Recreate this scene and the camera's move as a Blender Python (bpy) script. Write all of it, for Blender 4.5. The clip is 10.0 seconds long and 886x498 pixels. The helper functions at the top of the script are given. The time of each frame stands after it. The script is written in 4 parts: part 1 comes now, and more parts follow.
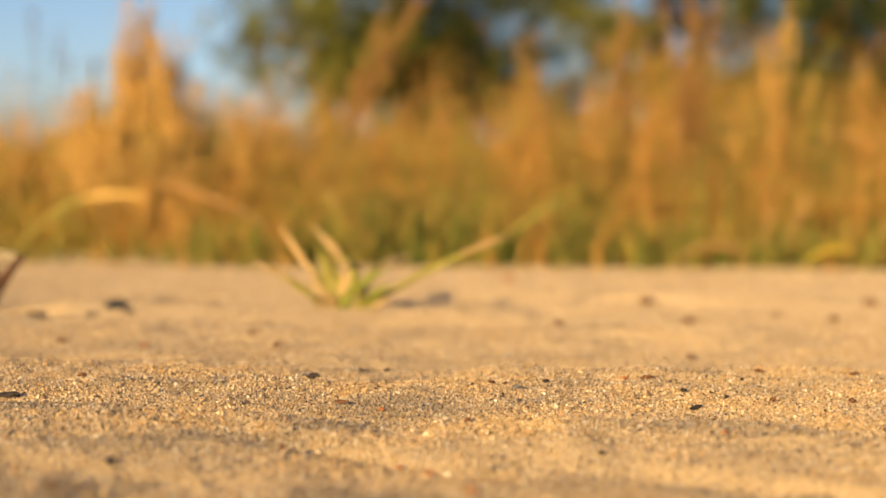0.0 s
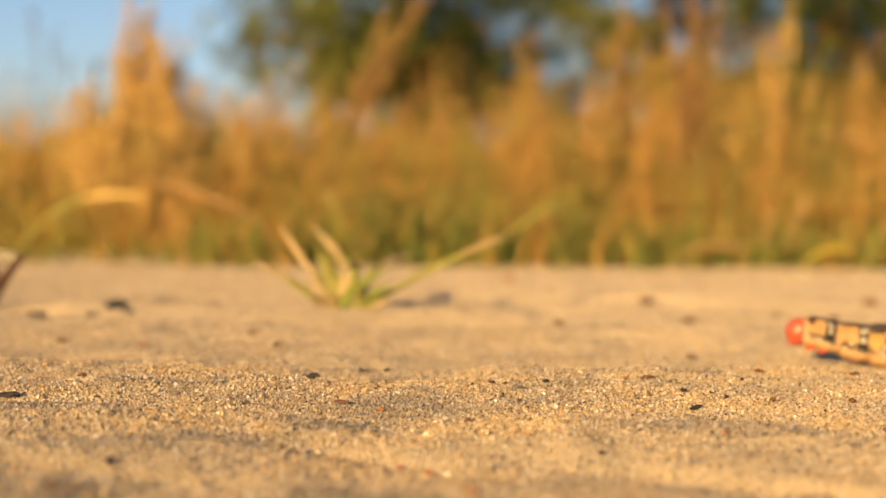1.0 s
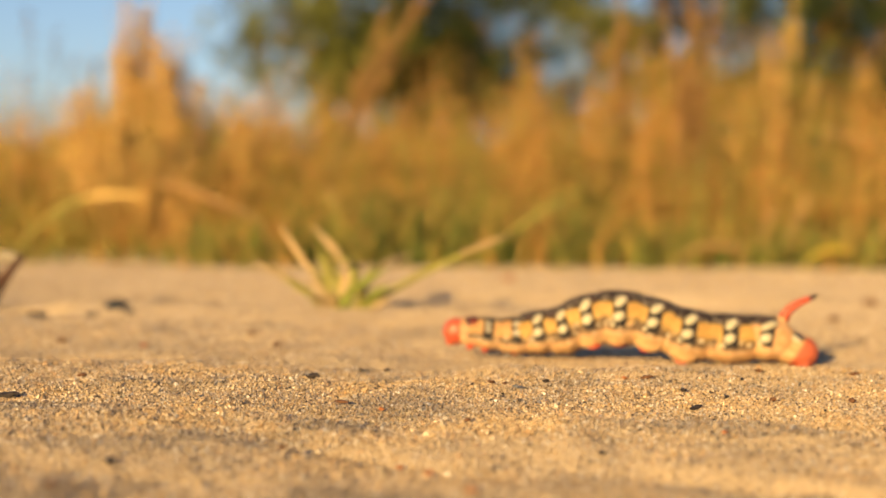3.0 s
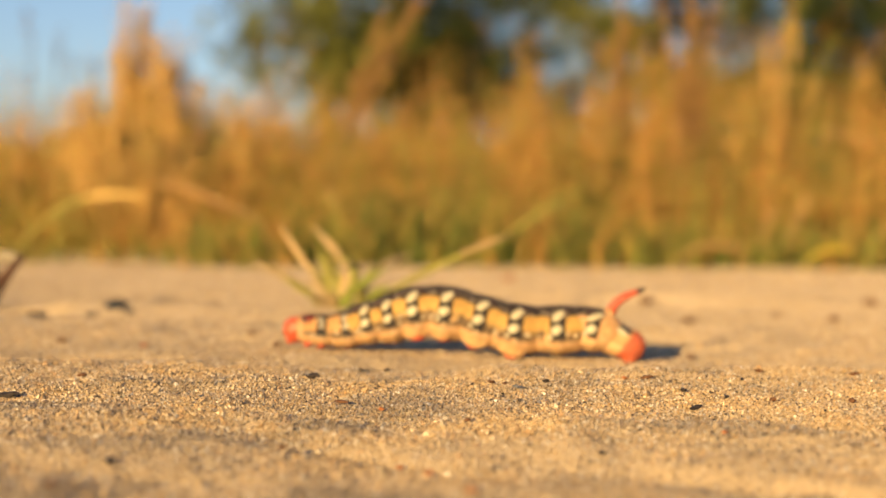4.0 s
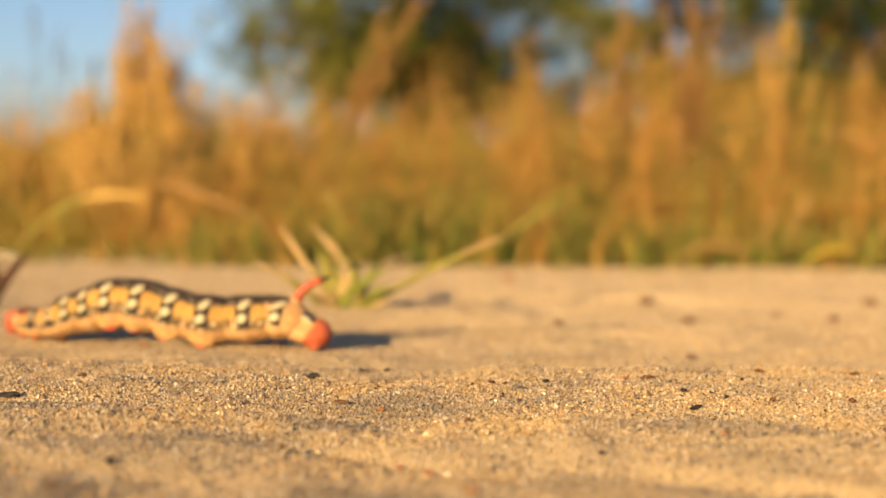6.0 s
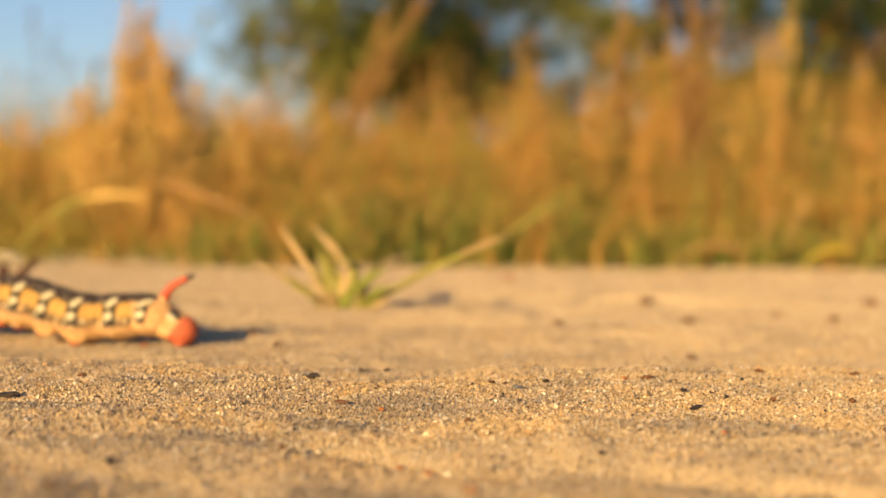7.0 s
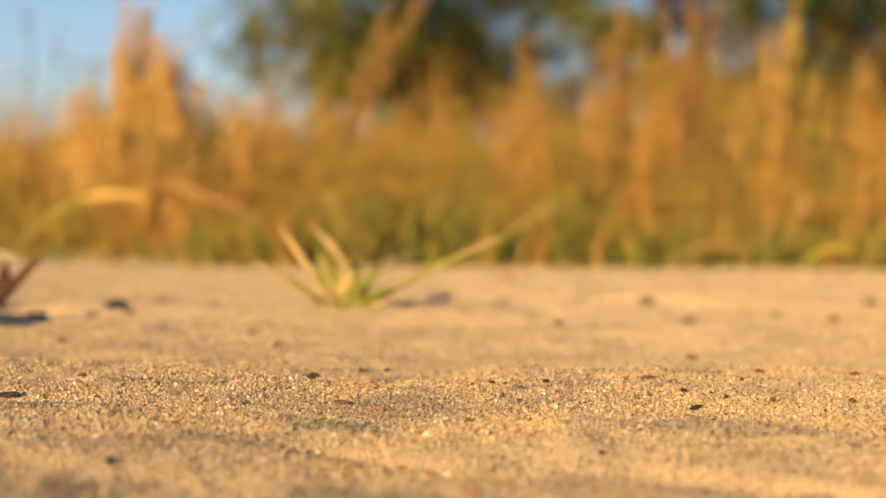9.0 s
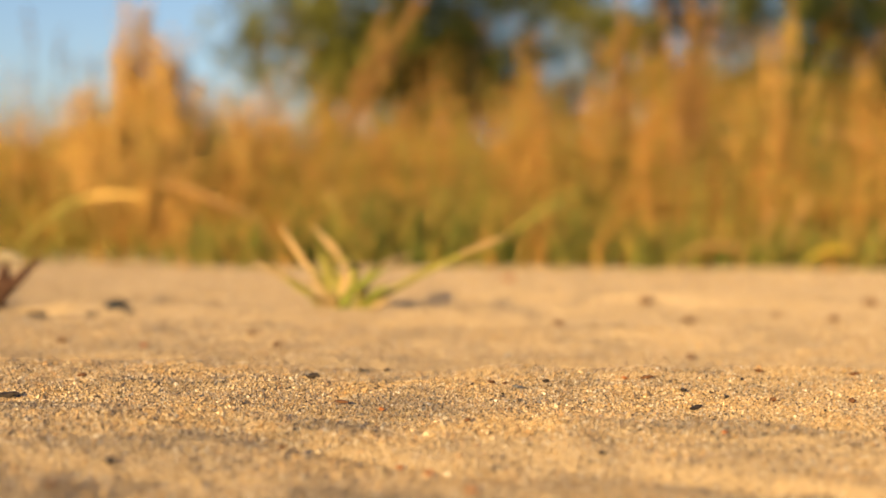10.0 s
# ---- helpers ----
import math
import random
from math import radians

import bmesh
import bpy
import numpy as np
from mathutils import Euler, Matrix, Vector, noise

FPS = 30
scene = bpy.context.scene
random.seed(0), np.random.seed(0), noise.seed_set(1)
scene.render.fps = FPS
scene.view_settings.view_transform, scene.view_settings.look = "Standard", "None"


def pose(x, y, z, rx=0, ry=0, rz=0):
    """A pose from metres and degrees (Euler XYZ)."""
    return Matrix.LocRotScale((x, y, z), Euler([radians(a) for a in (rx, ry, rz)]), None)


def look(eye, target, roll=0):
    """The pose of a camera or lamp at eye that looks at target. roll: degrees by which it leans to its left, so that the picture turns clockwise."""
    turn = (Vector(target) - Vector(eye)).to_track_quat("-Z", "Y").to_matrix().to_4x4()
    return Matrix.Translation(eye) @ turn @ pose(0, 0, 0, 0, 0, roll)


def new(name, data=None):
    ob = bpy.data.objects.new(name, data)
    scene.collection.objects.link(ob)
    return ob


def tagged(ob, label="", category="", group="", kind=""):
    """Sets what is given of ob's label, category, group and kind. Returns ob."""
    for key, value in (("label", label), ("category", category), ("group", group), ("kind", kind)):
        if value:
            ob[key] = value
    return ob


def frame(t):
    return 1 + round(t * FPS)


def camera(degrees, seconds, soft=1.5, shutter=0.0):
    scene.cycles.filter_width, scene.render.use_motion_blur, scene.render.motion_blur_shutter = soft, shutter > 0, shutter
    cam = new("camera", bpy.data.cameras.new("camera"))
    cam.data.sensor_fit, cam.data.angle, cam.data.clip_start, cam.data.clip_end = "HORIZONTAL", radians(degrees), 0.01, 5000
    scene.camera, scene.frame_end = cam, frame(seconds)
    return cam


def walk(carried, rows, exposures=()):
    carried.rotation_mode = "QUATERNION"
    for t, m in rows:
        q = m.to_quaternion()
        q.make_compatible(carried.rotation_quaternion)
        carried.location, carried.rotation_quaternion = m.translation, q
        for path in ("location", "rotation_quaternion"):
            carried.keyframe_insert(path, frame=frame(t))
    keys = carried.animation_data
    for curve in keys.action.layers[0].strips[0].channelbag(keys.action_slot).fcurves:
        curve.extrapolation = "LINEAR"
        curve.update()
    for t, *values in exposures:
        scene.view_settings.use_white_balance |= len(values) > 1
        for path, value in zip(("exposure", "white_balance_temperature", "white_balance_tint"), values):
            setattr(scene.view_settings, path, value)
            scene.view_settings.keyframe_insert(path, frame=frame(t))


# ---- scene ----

# ---------------------------------------------------------------- camera
LENS = 34.0
EYE = (0.0, 0.0, 0.031)
cam = camera(LENS, 10.0, soft=1.5)
cam.data.dof.use_dof = True
cam.data.dof.focus_distance = 0.231
cam.data.dof.aperture_fstop = 15.2
STAND = look(EYE, (0.0, 1.0, 0.031 - 0.02769), roll=0.6)
walk(cam, [(0.0, STAND), (10.0, STAND)])

# ---------------------------------------------------------------- light
SUN_ELEVATION, SUN_TURN = 13.2, 27.0       # low sun behind the camera, a little to its left
scene.view_settings.exposure = 0.79
world = bpy.data.worlds.new("sky")
scene.world = world
world.use_nodes = True
wn = world.node_tree
sky = wn.nodes.new("ShaderNodeTexSky")
sky.sky_type = "NISHITA"
sky.sun_disc = False
sky.sun_elevation = radians(SUN_ELEVATION)
sky.sun_rotation = radians(180 + SUN_TURN)
sky.air_density, sky.dust_density, sky.ozone_density = 1.0, 0.8, 4.0
wn.nodes["Background"].inputs["Strength"].default_value = 0.095
haze = wn.nodes.new("ShaderNodeMix")           # a slightly warmer white point for the hazy evening sky
haze.data_type, haze.blend_type = "RGBA", "MULTIPLY"
haze.inputs[0].default_value, haze.inputs[7].default_value = 1.0, (1.16, 0.95, 0.90, 1)
wn.links.new(sky.outputs["Color"], haze.inputs[6])
wn.links.new(haze.outputs[2], wn.nodes["Background"].inputs["Color"])
lamp = bpy.data.lights.new("sun", "SUN")
lamp.energy, lamp.angle, lamp.color = 5.0, radians(0.5), (1.0, 0.665, 0.28)
sun_dir = Vector((math.sin(radians(SUN_TURN)) * math.cos(radians(SUN_ELEVATION)),
                  math.cos(radians(SUN_TURN)) * math.cos(radians(SUN_ELEVATION)), -math.sin(radians(SUN_ELEVATION))))
sun = new("sun", lamp)
sun.matrix_world = look((0, 0, 5), Vector((0, 0, 5)) + sun_dir)

# ---------------------------------------------------------------- materials


class Mat:
    """A small wrapper that keeps the node code short."""

    def __init__(self, name, rough=0.7, spec=0.3):
        self.m = bpy.data.materials.new(name)
        self.m.use_nodes = True
        self.t = self.m.node_tree
        self.b = self.t.nodes["Principled BSDF"]
        self.b.inputs["Roughness"].default_value = rough
        self.b.inputs["Specular IOR Level"].default_value = spec

    def node(self, kind, **values):
        n = self.t.nodes.new(kind)
        for key, value in values.items():
            n.inputs[key.replace("_", " ")].default_value = value
        return n

    def link(self, a, b):
        self.t.links.new(a, b)

    def noise(self, scale, detail=3.0, coords="Object", rough=0.55):
        tc = self.node("ShaderNodeTexCoord")
        n = self.node("ShaderNodeTexNoise", Scale=scale, Detail=detail, Roughness=rough)
        self.link(tc.outputs[coords], n.inputs["Vector"])
        return n.outputs["Fac"]

    def ramp(self, fac, stops):
        r = self.node("ShaderNodeValToRGB")
        while len(r.color_ramp.elements) < len(stops):
            r.color_ramp.elements.new(0.5)
        for e, (p, c) in zip(r.color_ramp.elements, stops):
            e.position, e.color = p, (*c, 1)
        self.link(fac, r.inputs["Fac"])
        return r.outputs["Color"]

    def mix(self, fac, a, b, mode="MIX"):
        n = self.node("ShaderNodeMix")
        n.data_type, n.blend_type = "RGBA", mode
        for k, v in ((0, fac), (6, a), (7, b)):
            if isinstance(v, (int, float)):
                n.inputs[k].default_value = v
            elif isinstance(v, tuple):
                n.inputs[k].default_value = (*v, 1)
            else:
                self.link(v, n.inputs[k])
        return n.outputs[2]

    def math(self, op, a, b=0.0, c=0.0):
        n = self.node("ShaderNodeMath")
        n.operation = op
        for k, v in enumerate((a, b, c)):
            if isinstance(v, (int, float)):
                n.inputs[k].default_value = v
            else:
                self.link(v, n.inputs[k])
        return n.outputs[0]

    def step(self, v, lo, hi):
        n = self.node("ShaderNodeMapRange")
        n.interpolation_type = "SMOOTHSTEP"
        n.inputs["From Min"].default_value, n.inputs["From Max"].default_value = lo, hi
        self.link(v, n.inputs["Value"])
        return n.outputs["Result"]

    def color(self, c):
        if isinstance(c, tuple):
            self.b.inputs["Base Color"].default_value = (*c, 1)
        else:
            self.link(c, self.b.inputs["Base Color"])
        return self

    def bump(self, height, distance, strength=0.6):
        n = self.node("ShaderNodeBump", Distance=distance, Strength=strength)
        self.link(height, n.inputs["Height"])
        self.link(n.outputs["Normal"], self.b.inputs["Normal"])
        return self

    def island(self):
        return self.node("ShaderNodeNewGeometry").outputs["Random Per Island"]


def sand_material():
    m = Mat("sand", 0.85, 0.25)
    big = m.ramp(m.noise(14, 4), [(0.3, (0.475, 0.368, 0.222)), (0.7, (0.57, 0.454, 0.29))])
    mid = m.ramp(m.noise(420, 4), [(0.32, (0.72, 0.70, 0.68)), (0.5, (1, 1, 1)), (0.7, (1.0, 0.96, 0.9))])
    fine = m.ramp(m.noise(2600, 2), [(0.3, (0.5, 0.46, 0.42)), (0.48, (1, 1, 1)), (0.72, (1.0, 1.0, 1.0))])
    m.color(m.mix(0.9, m.mix(0.9, big, mid, "MULTIPLY"), fine, "MULTIPLY"))
    m.b.inputs["Diffuse Roughness"].default_value = 1.0
    return m.bump(m.noise(1700, 5, rough=0.7), 0.0006, 0.9).m


def grain_material():
    m = Mat("sand_grains", 0.38, 0.5)
    c = m.ramp(m.island(), [(0.0, (0.025, 0.022, 0.02)), (0.06, (0.09, 0.07, 0.05)), (0.12, (0.28, 0.20, 0.10)), (0.3, (0.47, 0.35, 0.19)),
                            (0.5, (0.54, 0.435, 0.275)), (0.66, (0.45, 0.285, 0.13)), (0.8, (0.68, 0.59, 0.44)), (0.91, (0.20, 0.175, 0.14)), (1.0, (0.86, 0.80, 0.66))])
    # grey-blue to gold patches: shaded and sunlit slopes, put into the colour
    patch = m.ramp(m.noise(38, 4), [(0.38, (0.56, 0.57, 0.62)), (0.5, (0.90, 0.88, 0.87)), (0.60, (1.0, 0.92, 0.76))])
    return m.color(m.mix(0.9, c, patch, "MULTIPLY")).m


def grass_material(name, stops, rough=0.6, across=60, patches=0.0):
    m = Mat(name, rough, 0.25)
    fac = m.island()
    if patches:  # neighbouring plants share a tint
        wide = m.node("ShaderNodeMapping")
        wide.inputs["Scale"].default_value = (1.0, 0.6, 0.12)
        m.link(m.node("ShaderNodeTexCoord").outputs["Object"], wide.inputs["Vector"])
        tint = m.node("ShaderNodeTexNoise", Scale=patches, Detail=2.0, Roughness=0.5)
        m.link(wide.outputs[0], tint.inputs["Vector"])
        fac = m.math("ADD", m.math("MULTIPLY", fac, 0.4), m.math("MULTIPLY", m.step(tint.outputs["Fac"], 0.3, 0.7), 0.6))
    c = m.ramp(fac, stops)
    n = m.ramp(m.noise(across, 3), [(0.3, (0.62, 0.60, 0.55)), (0.65, (1, 1, 1))])
    col = m.mix(0.8, c, n, "MULTIPLY")
    m.color(col)
    out = m.t.nodes["Material Output"]
    tr = m.node("ShaderNodeBsdfTranslucent")
    m.link(col, tr.inputs["Color"])
    mx = m.node("ShaderNodeMixShader", Fac=0.3)
    m.link(m.b.outputs[0], mx.inputs[1])
    m.link(tr.outputs[0], mx.inputs[2])
    m.link(mx.outputs[0], out.inputs["Surface"])
    return m.m


def plain_material(name, dark, light, scale, rough=0.6, spec=0.3, relief=0.0):
    m = Mat(name, rough, spec)
    n = m.noise(scale, 4)
    m.color(m.ramp(n, [(0.3, dark), (0.7, light)]))
    if relief:
        m.bump(m.noise(scale * 3, 3), relief, 0.7)
    return m.m


PEACH, ORANGE, BLACK = (0.54, 0.32, 0.14), (0.44, 0.272, 0.075), (0.022, 0.018, 0.016)


def skin_material(name, band, dorsal, panel, belly=PEACH, rear_plain=False, centre=0.0, red_end=False):
    """Hawk-moth skin. UV x runs along the segment, UV y from the belly (0) to the back (1)."""
    m = Mat(name, 0.62, 0.16)
    uv = m.node("ShaderNodeTexCoord").outputs["UV"]
    wob = m.node("ShaderNodeTexNoise", Scale=9.0, Detail=2.0)
    m.link(uv, wob.inputs["Vector"])
    sep = m.node("ShaderNodeSeparateXYZ")
    m.link(uv, sep.inputs[0])
    u = m.math("ADD", sep.outputs[0], m.math("MULTIPLY", m.math("SUBTRACT", wob.outputs["Fac"], 0.5), 0.10))
    v = m.math("ADD", sep.outputs[1], m.math("MULTIPLY", m.math("SUBTRACT", wob.outputs["Fac"], 0.5), 0.14))
    blotch = m.noise(900, 3)
    # each segment reads its own stretch of the mottling
    shift = m.node("ShaderNodeVectorMath")
    shift.operation = "ADD"
    m.link(m.node("ShaderNodeTexCoord").outputs["Object"], shift.inputs[0])
    m.link(m.node("ShaderNodeObjectInfo").outputs["Random"], shift.inputs[1])
    cloud = m.node("ShaderNodeTexNoise", Scale=380.0, Detail=3.0, Roughness=0.6)
    m.link(shift.outputs[0], cloud.inputs["Vector"])
    low = m.mix(m.step(blotch, 0.35, 0.7), belly, (0.63, 0.41, 0.205))
    flank = m.mix(m.step(cloud.outputs["Fac"], 0.40, 0.62), panel, tuple(c * k for c, k in zip(panel, (0.84, 0.78, 0.74))))
    col = m.mix(m.step(v, 0.42, 0.47), low, flank)
    # dark mottling with pale dots along the flank, where the panel meets the belly
    dots = m.node("ShaderNodeTexVoronoi", Scale=820.0)
    m.link(shift.outputs[0], dots.inputs["Vector"])
    speckle = m.mix(m.step(dots.outputs["Distance"], 0.22, 0.34), (0.60, 0.50, 0.32), (0.10, 0.068, 0.038))
    line = m.math("MULTIPLY", m.step(v, 0.27, 0.38), m.math("SUBTRACT", 1.0, m.step(v, 0.48, 0.60)))
    line = m.math("MULTIPLY", line, m.step(cloud.outputs["Fac"], 0.35, 0.46))
    if rear_plain:
        line = m.math("MULTIPLY", line, 0.0)
    col = m.mix(m.math("MULTIPLY", line, 0.95), col, speckle)
    away = m.math("ABSOLUTE", m.math("SUBTRACT", u, centre))
    if band:
        inside = m.math("SUBTRACT", 1.0, m.step(away, band - 0.03, band + 0.03))
        inside = m.math("MULTIPLY", inside, m.step(v, 0.36, 0.40))
        col = m.mix(inside, col, BLACK)
    if dorsal:
        top = m.step(v, dorsal - 0.03, dorsal + 0.02)
        if rear_plain:
            top = m.math("MULTIPLY", top, m.step(u, -0.28, -0.2))
        back = m.mix(m.step(dots.outputs["Distance"], 0.28, 0.42), (0.20, 0.165, 0.12), (0.034, 0.025, 0.02))
        back = m.mix(m.step(m.noise(420, 2), 0.5, 0.62), back, (0.06, 0.036, 0.03))
        col = m.mix(top, col, back)
    if red_end:
        back = m.math("ADD", m.math("MULTIPLY", u, -1.0), m.math("MULTIPLY", m.math("SUBTRACT", 0.5, v), 0.45))
        col = m.mix(m.step(back, -0.08, 0.05), col, (0.46, 0.11, 0.05))
    m.color(col)
    m.b.inputs["Subsurface Weight"].default_value = 0.12
    m.b.inputs["Subsurface Radius"].default_value = (0.0012, 0.0006, 0.0003)
    m.b.inputs["Subsurface Scale"].default_value = 0.6
    return m.bump(m.noise(1500, 3), 0.00012, 0.5).m


SAND = sand_material()
GRAINS = grain_material()
DRY = grass_material("dry_grass", [(0.0, (0.70, 0.335, 0.08)), (0.24, (0.77, 0.50, 0.13)), (0.42, (0.70, 0.355, 0.09)), (0.6, (0.58, 0.455, 0.11)), (0.78, (0.42, 0.38, 0.075)), (1.0, (0.28, 0.30, 0.06))], patches=26)
GOLD = grass_material("golden_grass", [(0.0, (0.84, 0.56, 0.17)), (0.5, (0.88, 0.62, 0.20)), (1.0, (0.78, 0.48, 0.12))])
STRAW = grass_material("straw", [(0.0, (0.50, 0.29, 0.09)), (0.5, (0.56, 0.34, 0.13)), (1.0, (0.46, 0.27, 0.10))])
GREEN = grass_material("green_grass", [(0.0, (0.07, 0.11, 0.03)), (0.3, (0.17, 0.22, 0.04)), (0.55, (0.38, 0.36, 0.07)), (0.78, (0.14, 0.19, 0.045)), (1.0, (0.52, 0.42, 0.09))], patches=18)
TUFT_STRAW = grass_material("tuft_straw", [(0.0, (0.62, 0.42, 0.17)), (1.0, (0.70, 0.50, 0.24))])
TUFT_GREEN = grass_material("tuft_green", [(0.0, (0.33, 0.33, 0.06)), (0.6, (0.44, 0.40, 0.09)), (1.0, (0.54, 0.44, 0.14))])
STALK_BROWN = grass_material("brown_stalk", [(0.0, (0.24, 0.17, 0.09)), (1.0, (0.36, 0.25, 0.12))])
TUFT_PALE = grass_material("tuft_pale", [(0.0, (0.50, 0.37, 0.17)), (1.0, (0.60, 0.45, 0.22))])
TUFT_LEAF = grass_material("tuft_leaf", [(0.0, (0.20, 0.25, 0.035)), (1.0, (0.32, 0.34, 0.06))])
LEAVES = grass_material("tree_leaves", [(0.0, (0.13, 0.16, 0.03)), (0.5, (0.22, 0.23, 0.05)), (1.0, (0.11, 0.135, 0.03))], 0.5, 3)
# darker copy of the leaves; the shade inside the crowns is in its colour
SHADED_LEAVES = grass_material("shaded_tree_leaves", [(0.0, (0.03, 0.05, 0.012)), (1.0, (0.065, 0.085, 0.018))], 0.6, 3)
BARK = plain_material("bark", (0.05, 0.035, 0.022), (0.13, 0.095, 0.06), 18, 0.9, 0.1, 0.01)
CHAR = plain_material("charred_bit", (0.012, 0.010, 0.010), (0.05, 0.038, 0.03), 900, 0.5, 0.4, 0.0001)
BROWN = plain_material("brown_bit", (0.06, 0.028, 0.014), (0.17, 0.08, 0.035), 700, 0.7, 0.3, 0.0001)
SLATE = plain_material("grey_bit", (0.07, 0.075, 0.085), (0.16, 0.16, 0.17), 700, 0.6, 0.3, 0.0001)
RUST = plain_material("reddish_bit", (0.22, 0.07, 0.025), (0.42, 0.17, 0.06), 700, 0.6, 0.3, 0.0001)
# near-black blue-grey: the shade of small hollows, put into the colour
SHADE_LUMP = plain_material("shade_lump", (0.010, 0.013, 0.017), (0.026, 0.030, 0.037), 300, 0.7, 0.3, 0.0003)
STEM = plain_material("dead_stem", (0.035, 0.018, 0.012), (0.11, 0.055, 0.032), 260, 0.8, 0.2, 0.0004)
DEAD_LEAF = plain_material("dead_leaf", (0.15, 0.125, 0.08), (0.27, 0.23, 0.15), 160, 0.7, 0.2, 0.0004)
YELLOW_LEAF = plain_material("yellow_leaf", (0.50, 0.36, 0.03), (0.66, 0.46, 0.05), 90, 0.6, 0.3, 0.0004)
RED = plain_material("red_horn", (0.40, 0.055, 0.022), (0.52, 0.09, 0.035), 500, 0.38, 0.4, 0.0001)
NECK_RED = plain_material("dark_neck_shield", (0.05, 0.02, 0.014), (0.26, 0.05, 0.022), 420, 0.5, 0.3, 0.0001)
HEAD_RED = plain_material("red_head", (0.40, 0.065, 0.03), (0.50, 0.12, 0.05), 450, 0.35, 0.45, 0.0001)
TAIL_RED = plain_material("red_tail", (0.40, 0.085, 0.04), (0.50, 0.13, 0.06), 500, 0.42, 0.35, 0.0001)
FOOT = plain_material("red_foot", (0.42, 0.05, 0.02), (0.60, 0.12, 0.05), 600, 0.5, 0.3, 0.0001)
TIP = plain_material("black_tip", (0.015, 0.012, 0.012), (0.05, 0.04, 0.035), 800, 0.4, 0.4)
IVORY = plain_material("ivory_spot", (0.42, 0.365, 0.21), (0.55, 0.49, 0.31), 700, 0.4, 0.4, 0.00006)
ASHEN = plain_material("ashen_spot", (0.26, 0.23, 0.16), (0.46, 0.41, 0.28), 900, 0.45, 0.4)
FLESH = plain_material("peach_flesh", (0.54, 0.32, 0.135), (0.64, 0.41, 0.19), 400, 0.45, 0.35, 0.0001)
SKIN = skin_material("skin_banded", 0.255, 0.82, ORANGE)
SKIN_NECK = skin_material("skin_neck", 0.20, 0.93, (0.46, 0.272, 0.105))
SKIN_COLLAR = skin_material("skin_collar", 0.0, 0.0, (0.47, 0.26, 0.12))
SKIN_HORN = skin_material("skin_horn_segment", 0.27, 0.80, PEACH, rear_plain=True, centre=0.10)
SKIN_TAIL = skin_material("skin_tail", 0.0, 0.0, PEACH, rear_plain=True, red_end=True)

# ---------------------------------------------------------------- mesh helpers


def mesh_of(name, verts, faces, material, smooth=True):
    me = bpy.data.meshes.new(name)
    me.from_pydata([tuple(v) for v in verts], [], faces)
    me.materials.append(material)
    me.polygons.foreach_set("use_smooth", [smooth] * len(me.polygons))
    me.update()
    return me


def part(name, me, parent, label=""):
    ob = new(name, me)
    ob.parent = parent
    return tagged(ob, label) if label else ob


def thing(name, me, label, category, place=None, group="", kind=""):
    ob = new(name, me)
    if place is not None:
        ob.matrix_basis = place
    return tagged(ob, label, category, group, kind)


def tube(verts, faces, points, radii, sides=5, flat=1.0, turn=0.0, normal=None):
    """Adds a tapered tube along points; flat < 1 squeezes it into a blade."""
    start = len(verts)
    pts = [Vector(p) for p in points]
    for i, p in enumerate(pts):
        d = (pts[min(i + 1, len(pts) - 1)] - pts[max(i - 1, 0)]).normalized()
        ref = Vector((math.cos(turn), math.sin(turn), 0.0))
        if abs(d.dot(ref)) > 0.95:
            ref = Vector((-math.sin(turn), math.cos(turn), 0.2)).normalized()
        a = (ref - d * d.dot(ref)).normalized() if normal is None else d.cross(normal).normalized()
        b = d.cross(a)
        for k in range(sides):
            w = 2 * math.pi * k / sides
            verts.append(p + a * math.cos(w) * radii[i] + b * math.sin(w) * radii[i] * flat)
    for i in range(len(pts) - 1):
        for k in range(sides):
            q, r = start + i * sides, (k + 1) % sides
            faces.append((q + k, q + r, q + sides + r, q + sides + k))
    faces.append(tuple(start + k for k in range(sides))[::-1])
    faces.append(tuple(start + (len(pts) - 1) * sides + k for k in range(sides)))


def bezier(a, b, c, n):
    a, b, c = Vector(a), Vector(b), Vector(c)
    return [a * (1 - t) ** 2 + b * 2 * t * (1 - t) + c * t * t for t in (i / (n - 1) for i in range(n))]


def vnoise(x, y, seed):
    """Smooth value noise in -1..1 on numpy arrays."""
    xi, yi = np.floor(x), np.floor(y)
    fx, fy = x - xi, y - yi
    fx, fy = fx * fx * (3 - 2 * fx), fy * fy * (3 - 2 * fy)

    def h(i, j):
        n = np.sin(i * 127.1 + j * 311.7 + seed * 74.7) * 43758.5453
        return (n - np.floor(n)) * 2 - 1
    return ((h(xi, yi) * (1 - fx) + h(xi + 1, yi) * fx) * (1 - fy) + (h(xi, yi + 1) * (1 - fx) + h(xi + 1, yi + 1) * fx) * fy)


def smooth(v, lo, hi):
    t = np.clip((v - lo) / (hi - lo), 0, 1)
    return t * t * (3 - 2 * t)


# ---------------------------------------------------------------- the sand


def path_y(x):
    """The line on the sand along which the caterpillar crawls."""
    x = np.asarray(x, float)
    bent = np.clip(x, -0.115, -0.045) + 0.045
    return 0.3215 - 0.12 * x + 3.0 * bent ** 2 - 0.42 * np.minimum(x + 0.115, 0.0)


def path_z(x):
    """The level of the sand along that line."""
    x = np.asarray(x, float)
    return -0.0015 - 0.01 * np.clip(x, -0.15, 0.15) - 0.001 * smooth(-x, 0.05, 0.11)


